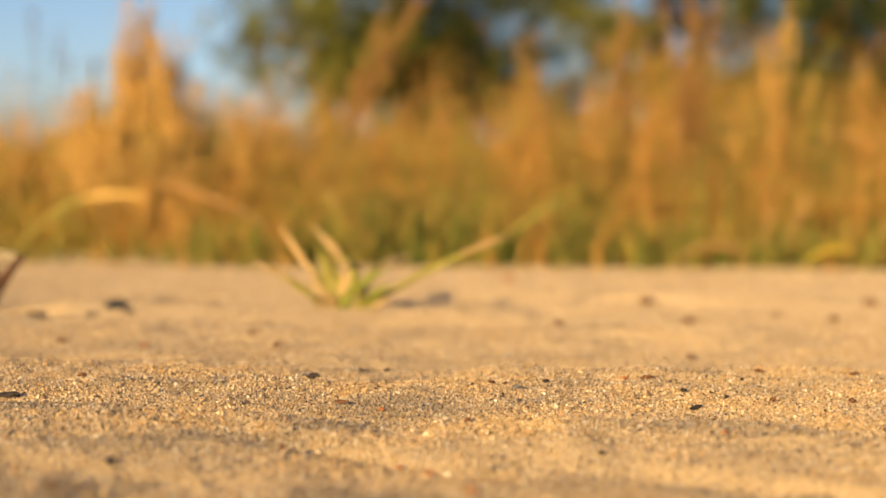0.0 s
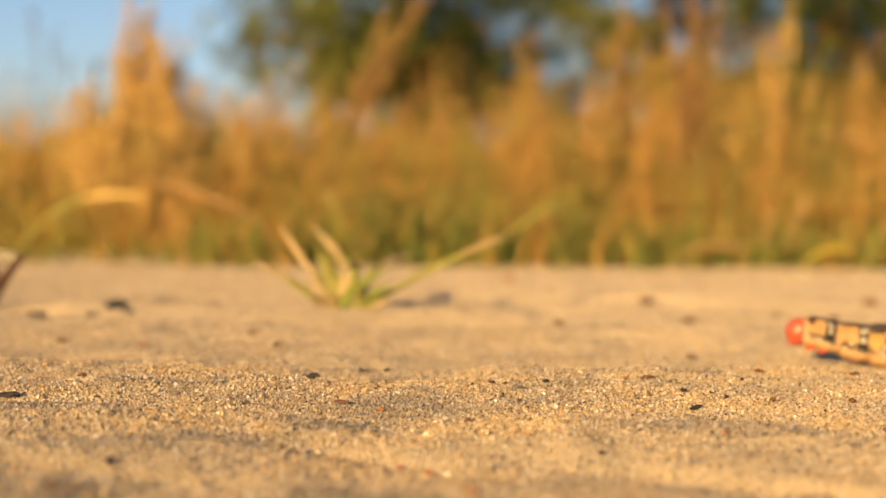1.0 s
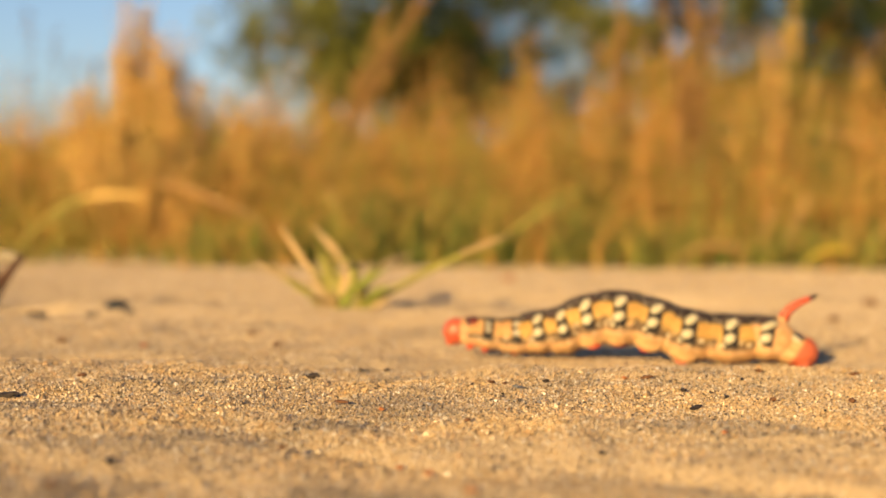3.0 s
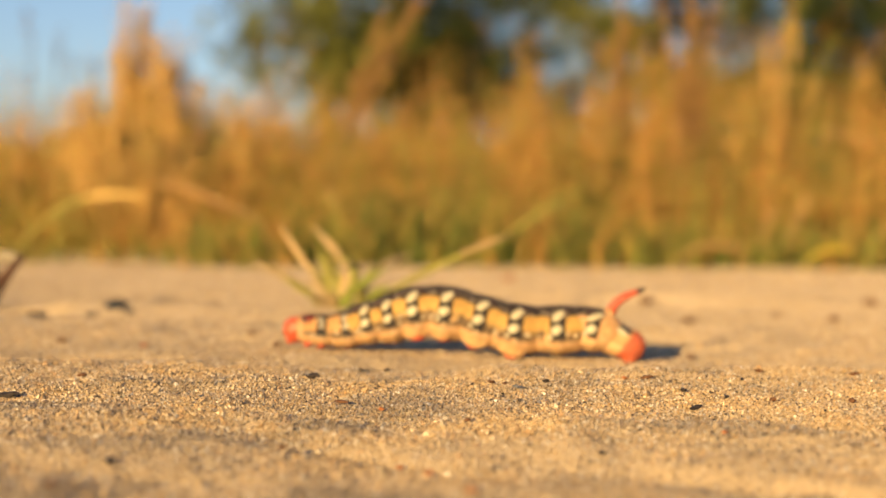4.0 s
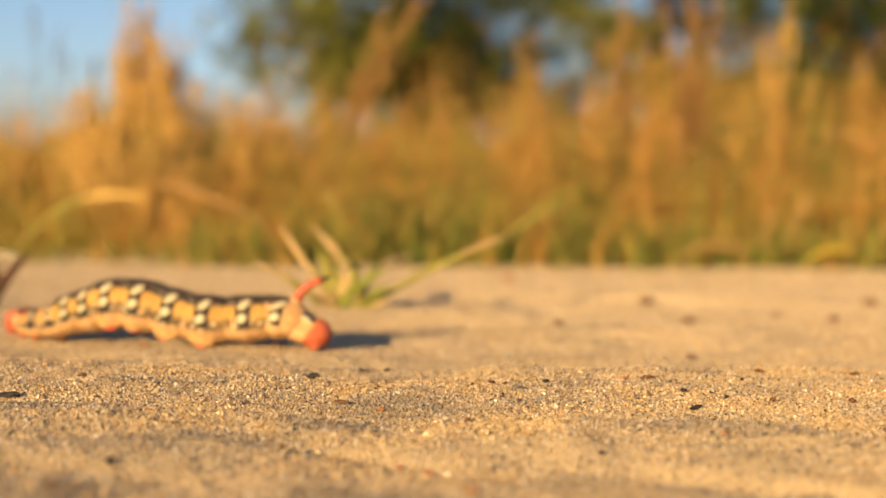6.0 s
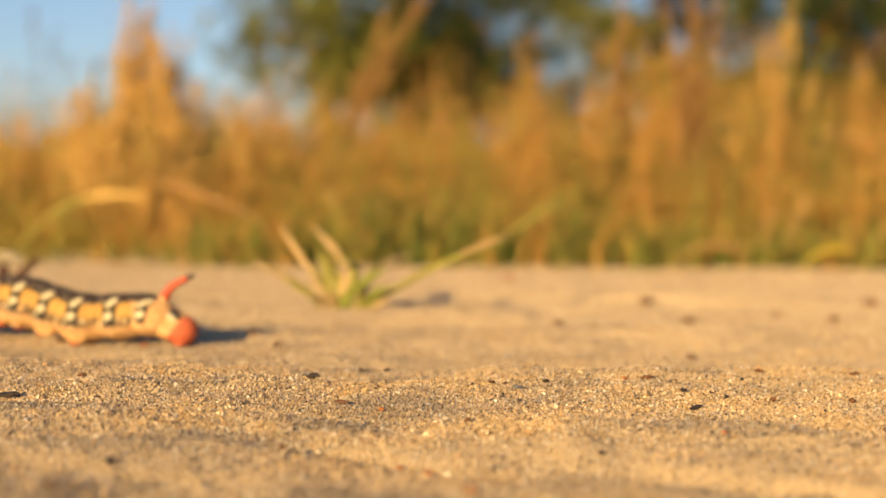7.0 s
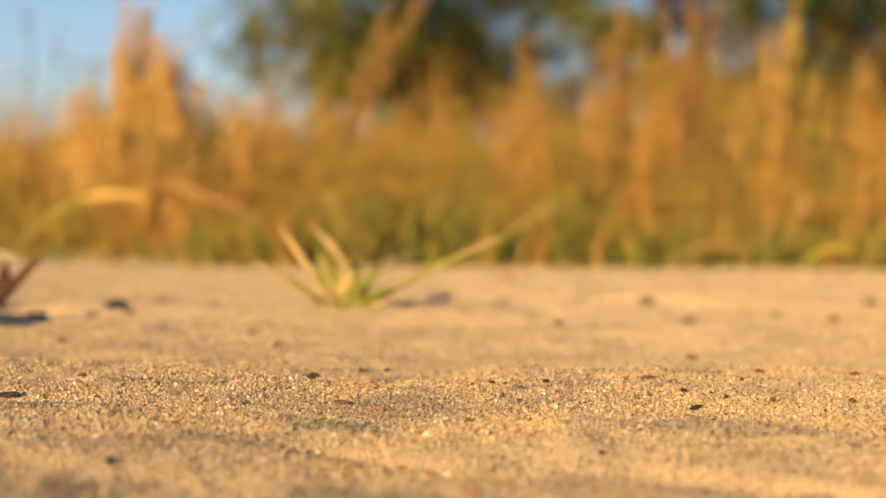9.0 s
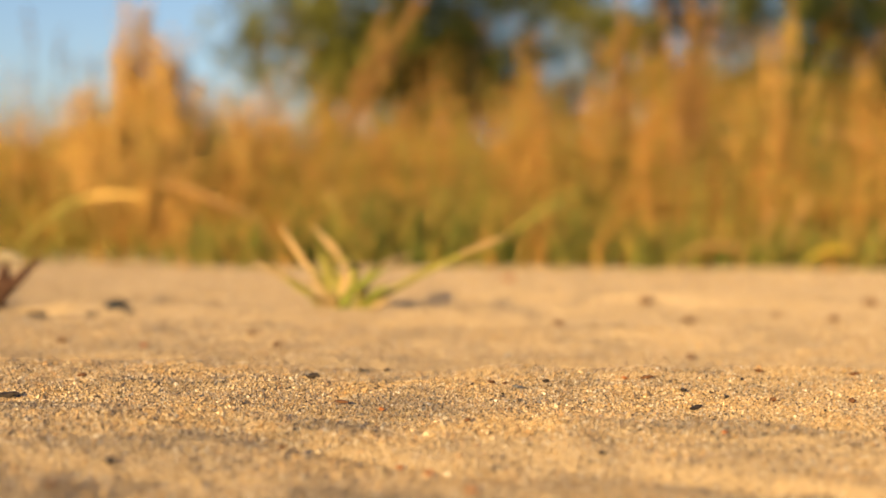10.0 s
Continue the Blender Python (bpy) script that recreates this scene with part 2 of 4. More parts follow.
# Small ridges (+) and hollows (-): x, y, length, width, turn in degrees, height, in millimetres
RELIEF = ((-8, 186, 22, 5, -35, -1.3), (-30, 168, 16, 4, -25, -1.2), (24, 176, 22, 5, -28, -1.2), (45, 166, 14, 4, -40, -1.3),
          (-50, 256, 14, 6, 10, 0.5), (-33, 244, 22, 5, 5, 0.6), (-44, 236, 10, 8, 0, -0.9), (-20, 262, 12, 4, 0, -0.8),
          (10, 268, 10, 5, 0, 1.1), (30, 258, 20, 4, -4, 0.8), (55, 252, 16, 4, -6, 0.8), (62, 268, 14, 4, 5, 0.9),
          (-70, 240, 18, 5, 8, 0.8), (-105, 458, 13, 7, 15, -3.0), (-121, 430, 9, 6, 20, -2.4), (-100, 440, 30, 8, 0, 1.6),
          (-60, 400, 40, 9, 5, 1.2), (10, 420, 50, 8, 0, 1.2), (70, 410, 40, 8, -5, 1.0), (30, 520, 60, 14, 0, 1.8), (-40, 560, 60, 14, 4, 1.8),
          (110, 520, 50, 12, 0, 1.6), (-30, 455, 60, 50, 0, 1.8), (18, 205, 26, 5, -12, 0.7), (-20, 215, 20, 5, -15, -0.8), (48, 212, 22, 5, -30, -0.9))


def sand_height(x, y):
    x, y = np.asarray(x, float), np.asarray(y, float)
    calm = 1 - 0.75 * np.exp(-((y - path_y(x)) / 0.016) ** 2)
    far = smooth(y, 0.6, 3.0)
    z = calm * (0.0010 * vnoise(x / 0.045, y / 0.03, 1) + 0.0007 * vnoise(x / 0.016, y / 0.011, 2)
                + 0.00055 * smooth(y, 0.28, 0.33) * (1 - far) * (vnoise(x / 0.055, y / 0.012, 9) + 0.7 * vnoise(x / 0.09 + 0.4, y / 0.021, 10))
                + 0.00035 * vnoise(x / 0.006, y / 0.005, 3) + 0.00018 * vnoise(x / 0.0024, y / 0.0022, 4))
    crest = 0.262 + 0.006 * vnoise(x / 0.05, x * 0, 5)
    z = z + np.exp(-(x / 0.6) ** 2) * (0.0009 + 0.0005 * vnoise(x / 0.02, x * 0, 6)) * np.exp(-((y - crest) / 0.016) ** 2)
    level = smooth(y, 0.270, 0.295)
    z = z + np.exp(-(x / 0.6) ** 4) * level * (1 - smooth(y, 0.42, 0.50)) * path_z(x) - 0.0015 * smooth(y, 0.42, 0.50)
    for cx, cy, lx, ly, turn, h in RELIEF:
        c, s = math.cos(radians(turn)), math.sin(radians(turn))
        dx, dy = x - cx / 1000, y - cy / 1000
        z = z + (1.7 if cy < 300 else 1.2) * h / 1000 * np.exp(-((dx * c + dy * s) * 1000 / lx) ** 2 - ((dy * c - dx * s) * 1000 / ly) ** 2)
    z = z + far * (0.006 * vnoise(x / 0.4, y / 0.4, 7) + 0.02 * np.minimum(1, np.abs(y) / 20) * vnoise(x / 4, y / 4, 8))
    return z


def axis(lo, hi, step, reach, growth, growth_behind=0.0):
    mid = list(np.arange(lo, hi + step / 2, step))
    for sign, edge in ((1, mid[-1]), (-1, mid[0])):
        d, p, more = step, edge, []
        while abs(p - edge) < reach:
            d *= growth_behind if growth_behind and sign < 0 else growth
            p += sign * d
            more.append(p)
        mid = mid + more if sign > 0 else more[::-1] + mid
    return np.array(mid)


def ground():
    xs = axis(-0.13, 0.13, 0.0014, 2500, 1.10)
    ys = axis(0.135, 0.36, 0.0011, 2500, 1.04, 1.2)
    gx, gy = np.meshgrid(xs, ys)
    gz = sand_height(gx, gy)
    co = np.stack([gx, gy, gz], -1).reshape(-1, 3)
    nx, ny = len(xs), len(ys)
    i = (np.arange(ny - 1)[:, None] * nx + np.arange(nx - 1)[None, :]).ravel()
    quads = np.stack([i, i + 1, i + nx + 1, i + nx], -1)
    me = bpy.data.meshes.new("ground")
    me.vertices.add(len(co))
    me.vertices.foreach_set("co", co.ravel())
    me.loops.add(quads.size)
    me.loops.foreach_set("vertex_index", quads.ravel())
    me.polygons.add(len(quads))
    me.polygons.foreach_set("loop_start", np.arange(0, quads.size, 4))
    me.polygons.foreach_set("use_smooth", np.ones(len(quads), bool))
    me.materials.append(SAND)
    me.update(calc_edges=True)
    me.validate()
    return thing("ground", me, "dry golden sand with low ridges and hollows", "ground", kind="structure")


def sand_grains():
    """Loose grains, each a jittered six-sided crystal."""
    rng = np.random.default_rng(5)
    n = 206000
    y = np.concatenate([rng.uniform(0.140, 0.195, 20000), rng.uniform(0.195, 0.285, 138000), 0.285 + 0.115 * rng.random(28000) ** 1.3, 0.36 + 0.60 * rng.random(n - 186000) ** 1.3])
    x = rng.uniform(-1, 1, n) * (y * 0.315 + 0.006)
    r = 0.000152 * np.exp(rng.normal(0, 0.28, n)) * np.maximum(1, y / 0.31) ** 1.1
    r[rng.random(n) < 0.004] *= 1.9
    z = sand_height(x, y) + r * rng.uniform(-0.1, 0.85, n)
    base = np.array([(1, 0, 0), (-0.5, 0.87, 0), (-0.5, -0.87, 0), (0, 0, 1), (0, 0, -1)], float) * 1.12
    q = rng.normal(size=(n, 4))
    q /= np.linalg.norm(q, axis=1, keepdims=True)
    w, a, b, c = q.T
    rot = np.stack([np.stack([1 - 2 * (b * b + c * c), 2 * (a * b - c * w), 2 * (a * c + b * w)], -1),
                    np.stack([2 * (a * b + c * w), 1 - 2 * (a * a + c * c), 2 * (b * c - a * w)], -1),
                    np.stack([2 * (a * c - b * w), 2 * (b * c + a * w), 1 - 2 * (a * a + b * b)], -1)], 1)
    shape = base[None] * rng.uniform(0.75, 1.35, (n, 5, 1)) * r[:, None, None] + rng.normal(0, 0.12, (n, 5, 3)) * r[:, None, None]
    co = np.einsum("nij,nkj->nki", rot, shape) + np.stack([x, y, z], -1)[:, None]
    tri = np.array([(0, 1, 3), (1, 2, 3), (2, 0, 3), (1, 0, 4), (2, 1, 4), (0, 2, 4)])
    faces = (np.arange(n)[:, None, None] * 5 + tri[None]).reshape(-1, 3)
    me = bpy.data.meshes.new("sand_grains")
    me.vertices.add(n * 5)
    me.vertices.foreach_set("co", co.ravel())
    me.loops.add(faces.size)
    me.loops.foreach_set("vertex_index", faces.ravel())
    me.polygons.add(len(faces))
    me.polygons.foreach_set("loop_start", np.arange(0, faces.size, 3))
    me.polygons.foreach_set("use_smooth", np.zeros(len(faces), bool))
    me.materials.append(GRAINS)
    me.update(calc_edges=True)
    return thing("sand_grains", me, "loose amber and pale quartz sand grains", "sand", kind="stuff")


def height(x, y):
    return float(sand_height(np.array([x]), np.array([y]))[0])


ground()
sand_grains()

# ---------------------------------------------------------------- the caterpillar
# Gait over one stride in five even steps, head to tail, in millimetres:
# how far each segment runs ahead of the body's steady pace, and how high its flank spot rides.
NODES = ("head", "c1", "c2", "c3", "c4", "c5", "c6", "c7", "c8", "c9", "c10", "tail")
ADVANCE = {
    "head": (35.0, 35.1, 35.8, 36.3, 36.7),
    "c1": (27.8, 28.9, 30.4, 30.1, 29.0),
    "c2": (21.9, 23.8, 25.0, 23.4, 21.8),
    "c3": (17.3, 19.1, 20.2, 18.1, 16.2),
    "c4": (12.2, 14.0, 13.7, 11.6, 10.1),
    "c5": (6.8, 7.9, 6.8, 5.2, 5.0),
    "c6": (-0.1, 0.3, -1.6, -1.8, -1.1),
    "c7": (-7.5, -8.1, -9.3, -7.9, -7.5),
    "c8": (-15.4, -16.0, -15.7, -14.6, -14.4),
    "c9": (-24.8, -24.4, -23.0, -22.6, -22.7),
    "c10": (-32.6, -31.4, -30.4, -29.4, -30.4),
    "tail": (-39.3, -37.3, -32.0, -34.3, -37.2),
}
RISE = {
    "head": (4.7, 3.2, 4.7, 8.4, 7.3),
    "c1": (6.1, 5.8, 7.5, 9.4, 7.7),
    "c2": (8.3, 9.5, 10.0, 9.9, 8.2),
    "c3": (10.1, 11.3, 10.2, 9.3, 8.3),
    "c4": (11.2, 12.3, 10.0, 8.4, 8.4),
    "c5": (12.8, 12.5, 10.2, 9.5, 10.5),
    "c6": (12.8, 10.8, 9.8, 10.8, 12.1),
    "c7": (11.1, 9.5, 10.3, 12.2, 12.1),
    "c8": (9.3, 9.6, 11.7, 13.1, 10.3),
    "c9": (9.2, 11.1, 12.6, 11.9, 8.5),
    "c10": (9.4, 12.2, 11.4, 10.1, 8.7),
    "tail": (4.7, 7.4, 5.7, 4.2, 3.8),
}
# flank spot above the segment's axis, half height of the body, half length of the piece
SHAPE = {"head": (0.0, 3.1, 3.1), "collar": (0.0, 3.4, 3.4), "c1": (1.5, 3.8, 5.6), "c2": (3.3, 4.4, 5.0), "c3": (3.6, 5.1, 4.9), "c4": (3.6, 5.45, 5.0),
         "c5": (3.4, 5.75, 5.4), "c6": (3.3, 5.95, 6.0), "c7": (3.2, 5.8, 6.3), "c8": (3.2, 5.9, 6.8), "c9": (3.1, 5.7, 6.8), "c10": (3.0, 5.1, 5.6), "tail": (1.0, 3.7, 4.5)}
CHAIN = ("head", "collar", "c1", "c2", "c3", "c4", "c5", "c6", "c7", "c8", "c9", "c10", "tail")


def skin_point(key, u, a, off=0.0):
    """A point of a segment's skin: u from -1 (rear) to 1 (front), a the angle from the near flank (0) over the back (90 degrees)."""
    _, r, half = SHAPE[key]
    r, half = r / 1000, half / 1000
    prof = 1 - 0.13 * abs(u) ** 2.4 - 0.12 * abs(u) ** 7
    if key == "tail":
        prof = (1 + 0.06 * (u + 0.2)) if u > -0.2 else max(0.0, 1 - ((-0.2 - u) / 0.86) ** 2) ** 0.5 * 0.996
    if key == "c10" and u < -0.1:
        prof -= 0.16 * ((-0.1 - u) / 0.9) ** 1.5
    lobe = math.exp(-((math.sin(a) + 0.42) / 0.28) ** 2) * (1 - min(1.3, (abs(u) / 0.68) ** 2)) * 0.18
    seam = smooth(-math.sin(a), 0.05, 0.5) * 0.15 * min(1.0, abs(u) / 0.72) ** 2.6 if key not in ("collar", "tail") else 0.0
    fold = 0.034 * math.cos(3 * math.pi * u) * smooth(-math.sin(a), -0.2, 0.3) if key not in ("collar", "tail") else 0.0
    rr = r * prof * (1 + lobe - seam + fold) + off
    flat = {"c4": 0.98, "c5": 1.06, "c6": 1.08, "c7": 1.0}.get(key, 0.90) if math.sin(a) < 0 else 1.0
    return Vector((u * half, math.cos(a) * rr * 0.96, math.sin(a) * rr * flat))


def segment_mesh(key, material):
    rings, sides = 17, 32
    verts, faces, uvs = [], [], []
    for i in range(rings):
        u = -1 + 2 * i / (rings - 1)
        for k in range(sides):
            a = 2 * math.pi * k / sides
            verts.append(skin_point(key, u, a))
            uvs.append((u, 0.5 + 0.5 * math.sin(a)))
    for i in range(rings - 1):
        for k in range(sides):
            r = (k + 1) % sides
            faces.append((i * sides + k, i * sides + r, (i + 1) * sides + r, (i + 1) * sides + k))
    for end, flip in ((0, True), (rings - 1, False)):
        ring = [end * sides + k for k in range(sides)]
        faces.append(tuple(ring[::-1] if flip else ring))
    # faces wind outwards with x forward
    me = mesh_of("segment", verts, [f[::-1] for f in faces], material)
    layer = me.uv_layers.new(name="skin")
    for loop in me.loops:
        layer.data[loop.index].uv = uvs[loop.vertex_index]
    return me


def spot_mesh(key, side, u0, a0, du, da, tilt, material):
    """A raised oval scale that follows the skin."""
    verts, faces = [], []
    _, r, half = SHAPE[key]

    def place(p, q, off):
        x, w = p + tilt * q, q
        v = skin_point(key, u0 + x / half, a0 + w / r, off)
        return Vector((v.x, v.y * side, v.z))
    verts.append(place(0, 0, 0.00024))
    n, steps = 16, ((0.55, 0.00022), (0.85, 0.00014), (1.0, -0.0001))
    for f, off in steps:
        for k in range(n):
            w = 2 * math.pi * k / n
            verts.append(place(math.cos(w) * du * f, math.sin(w) * da * f, off))
    for k in range(n):
        faces.append((0, 1 + k, 1 + (k + 1) % n))
        for j in range(len(steps) - 1):
            b = 1 + j * n
            faces.append((b + k, b + n + k, b + n + (k + 1) % n, b + (k + 1) % n))
    if side > 0:
        faces = [f[::-1] for f in faces]
    return mesh_of("spot", verts, faces, material)


def blob_mesh(name, centre, size, material, seed=0, rough=0.0, cuts=10):
    bm = bmesh.new()
    bmesh.ops.create_uvsphere(bm, u_segments=cuts * 2, v_segments=cuts, radius=1.0)
    for v in bm.verts:
        k = 1 + rough * noise.noise(v.co * 1.7 + Vector((seed, 0, 0)))
        v.co = Vector((centre[0] + v.co.x * size[0] * k, centre[1] + v.co.y * size[1] * k, centre[2] + v.co.z * size[2] * k))
    me = bpy.data.meshes.new(name)
    bm.to_mesh(me)
    bm.free()
    me.materials.append(material)
    me.polygons.foreach_set("use_smooth", [True] * len(me.polygons))
    return me


def tube_mesh(name, points, radii, material, sides=10, flat=1.0):
    verts, faces = [], []
    tube(verts, faces, points, radii, sides, flat)
    return mesh_of(name, verts, faces, material)


MM = 0.001


def caterpillar():
    body = tagged(new("caterpillar"), "banded hawk-moth caterpillar with red horn crawling on sand", "caterpillar")
    made = {}
    for key in CHAIN:
        if key == "head":
            made[key] = part("head", blob_mesh("head", (0, 0, 0), (3.0 * MM, 2.9 * MM, 3.1 * MM), HEAD_RED, 2, 0.06, 14), body, "glossy red head capsule")
            for side in (1, -1):
                part("jaw", blob_mesh("jaw", (1.3 * MM, side * 0.8 * MM, -2.2 * MM), (0.9 * MM, 0.7 * MM, 0.9 * MM), FOOT), made[key])
            continue
        skin = {"collar": SKIN_COLLAR, "c1": SKIN_NECK, "c2": SKIN_NECK, "c10": SKIN_HORN, "tail": SKIN_TAIL}.get(key, SKIN)
        label = {"collar": "peach neck segment with a red shield", "c10": "peach rear segment that carries the horn", "tail": "rounded red-tipped tail segment"}.get(key, "")
        seg = part("segment", segment_mesh(key, skin), body, label)
        made[key] = seg
        number = CHAIN.index(key)
        for side in (1, -1):
            if key == "collar":
                part("shield", spot_mesh(key, side, 0.02, 0.95, 1.5, 1.8, 0.1, NECK_RED), seg, "dark red neck shield")
                part("mark", spot_mesh(key, side, 0.40, 0.85, 0.6, 1.5, 0.35, TIP), seg, "black bar")
                part("mark", spot_mesh(key, side, -0.62, 0.75, 0.55, 1.1, -0.2, TIP), seg, "black bar")
            elif key == "c1":
                part("spot", spot_mesh(key, side, 0.04, 0.75, 0.7, 0.9, 0.2, ASHEN), seg)
                part("spot", spot_mesh(key, side, 0.0, 0.35, 0.6, 0.6, 0.0, ASHEN), seg)
            elif key == "c2":
                part("spot", spot_mesh(key, side, 0.0, 0.78, 0.95, 1.05, -0.2, ASHEN), seg)
                part("spot", spot_mesh(key, side, 0.0, 0.26, 0.85, 0.85, 0.0, ASHEN), seg)
            elif key == "tail":
                part("mark", spot_mesh(key, side, 0.42, 0.98, 2.5, 1.35, 0.45, TIP), seg, "black patch round the spot")
                part("spot", spot_mesh(key, side, 0.40, 0.72, 1.5, 0.8, 0.6, IVORY), seg).scale = (1.0, 1.03, 1.03)
            else:
                big = 0.85 if key in ("c3", "c4") else 1.0
                u0 = 0.10 if key == "c10" else 0.0
                lean = -0.8 if key == "c10" else -0.42
                part("spot", spot_mesh(key, side, u0 - 0.02, 0.74, 1.16 * big, 1.75 * big, lean, IVORY), seg)
                part("spot", spot_mesh(key, side, u0 + 0.03, 0.12, 1.20 * big, 1.14 * big, -0.25, IVORY), seg)
                if number >= 7:
                    part("spot", spot_mesh(key, side, u0 + 0.22, -0.16, 0.45, 0.5, 0.0, IVORY), seg)
            if key in ("c5", "c6", "c7", "c8"):
                leg = part("proleg", blob_mesh("proleg", (0, side * 2.7 * MM, -3.2 * MM), (3.3 * MM, 2.4 * MM, 2.6 * MM), FLESH, number, 0.22, 12), seg)
                part("foot", blob_mesh("foot", (0.1 * MM, side * 2.9 * MM, -5.5 * MM), (1.5 * MM, 1.1 * MM, 0.65 * MM), FOOT), leg, "red gripping foot")
            if key in ("collar", "c1", "c2"):
                part("leg", tube_mesh("leg", [(0, side * 1.2 * MM, -2.0 * MM), (0.3 * MM, side * 1.7 * MM, -2.9 * MM), (0.8 * MM, side * 1.6 * MM, -3.4 * MM), (1.3 * MM, side * 1.3 * MM, -3.6 * MM)],
                                      [1.1 * MM, 0.8 * MM, 0.5 * MM, 0.15 * MM], FOOT, 10), seg, "small red jointed leg")
            if key == "tail":
                leg = part("clasper", blob_mesh("clasper", (-1.8 * MM, side * 1.6 * MM, -1.6 * MM), (1.9 * MM, 1.6 * MM, 1.9 * MM), TAIL_RED, 4, 0.08), seg, "red rear clasper")
        if key == "tail":
            part("tail_plate", blob_mesh("tail_plate", (-2.4 * MM, 0, -0.2 * MM), (1.7 * MM, 2.3 * MM, 2.2 * MM), TAIL_RED, 7, 0.08), seg, "red tail plate")
        if key == "c10":
            base = part("horn_base", tube_mesh("horn_base", [(-1.8 * MM, 0, 1.0 * MM), (-2.1 * MM, 0, 3.4 * MM), (-2.3 * MM, 0, 4.8 * MM), (-2.5 * MM, 0, 6.0 * MM)],
                                               [3.3 * MM, 2.2 * MM, 1.4 * MM, 0.95 * MM], FLESH, 16), seg, "peach base of the horn")
            horn = part("horn", tube_mesh("horn", [(-2.4 * MM, 0, 5.0 * MM), (-2.6 * MM, 0, 6.2 * MM), (-3.3 * MM, 0, 7.6 * MM), (-4.5 * MM, 0, 9.0 * MM), (-5.9 * MM, 0, 10.1 * MM), (-7.0 * MM, 0, 10.9 * MM)],
                                          [1.3 * MM, 1.05 * MM, 0.95 * MM, 0.85 * MM, 0.72 * MM, 0.6 * MM], RED, 12), seg, "curved red tail horn")
            part("horn_tip", tube_mesh("horn_tip", [(-6.8 * MM, 0, 10.75 * MM), (-7.6 * MM, 0, 11.35 * MM), (-8.4 * MM, 0, 12.0 * MM)], [0.63 * MM, 0.5 * MM, 0.12 * MM], TIP, 10), horn, "black horn tip")
    return body, made


def wave(values, phase):
    """A smooth periodic curve through five even samples of a stride."""
    k = np.arange(5)
    v = np.array(values)
    out = v.mean()
    for h in (1, 2):
        out += 0.4 * np.sum(v * np.cos(2 * np.pi * h * k / 5)) * math.cos(2 * np.pi * h * phase)
        out += 0.4 * np.sum(v * np.sin(2 * np.pi * h * k / 5)) * math.sin(2 * np.pi * h * phase)
    return out


TRACK_X = np.linspace(0.45, -0.50, 4000)
TRACK = np.stack([TRACK_X, path_y(TRACK_X)], -1)
TRACK_S = np.concatenate([[0], np.cumsum(np.hypot(*np.diff(TRACK, axis=0).T))])
START = float(np.interp(-0.00121, -TRACK_X, TRACK_S))
STRIDE_T = (0, 1, 2, 2.5, 4, 4.5, 5, 5.5, 6.8, 7.05, 7.3, 7.6, 7.9, 8.1, 10)
STRIDE_N = (-8.3, -6.25, -4.2, -3.1, 0, 1, 2, 3, 5.7, 6.1, 6.6, 7.05, 7.65, 8.0, 11.6)
MOVE_T = (0, 1, 2, 2.5, 4, 4.5, 5, 5.5, 6.8, 7.05, 7.3, 7.5, 7.8, 8.0, 8.2, 8.4, 8.5, 10)
MOVE_MM = (-148, -111.2, -74.5, -56.1, 0.2, 17.9, 35.7, 53.6, 97.0, 102.3, 109.2, 114.6, 126.0, 132.6, 139.3, 148.2, 153.5, 201)
# seconds, how far the head is drawn in towards the body and how much it is lifted, in millimetres
HEAD_DRAW = ((0.0, 3.0, 0), (0.5, 3.4, 0), (0.6, 2.8, 0), (0.8, 2.6, 0), (1.0, 2.1, 0), (1.1, 0.8, 0), (1.2, 0.4, 0), (1.3, 0.8, -0.6), (1.4, 2.2, 0), (1.5, 4.4, 0.3), (1.6, 3.3, 0), (1.7, 3.2, 0), (1.8, 1.9, 0.6),
             (2.0, 1.2, 0), (2.1, 0.2, 0), (2.2, -0.2, 0), (2.3, 0.4, 0.6), (2.4, 1.1, -0.5), (2.7, 0.4, 0), (3.2, 0.0, 0), (3.8, 0.8, -0.4), (3.9, 1.5, -0.6), (4.0, 0.9, 0), (4.2, 0.5, -0.4),
             (4.3, 1.2, -0.6), (4.4, 1.2, -0.8), (4.6, -1.4, -0.6), (4.7, -1.9, -0.2), (4.8, -0.8, -0.2), (4.9, -0.8, -1.4), (5.0, -2.2, -1.0), (5.2, -1.1, 0.8), (5.4, 2.0, 0), (5.5, 1.6, -0.4),
             (5.7, 0.9, 1.0), (6.2, 0.0, 0), (10.0, 0.0, 0))


def on_track(s, z):
    x = float(np.interp(s, TRACK_S, TRACK_X))
    y = float(path_y(x))
    return Vector((x, y, z + float(path_z(x))))


def axes(forward, place):
    f = forward.normalized()
    left = Vector((0, 0, 1)).cross(f).normalized()
    m = Matrix((f, left, f.cross(left))).transposed().to_4x4()
    m.translation = place
    return m


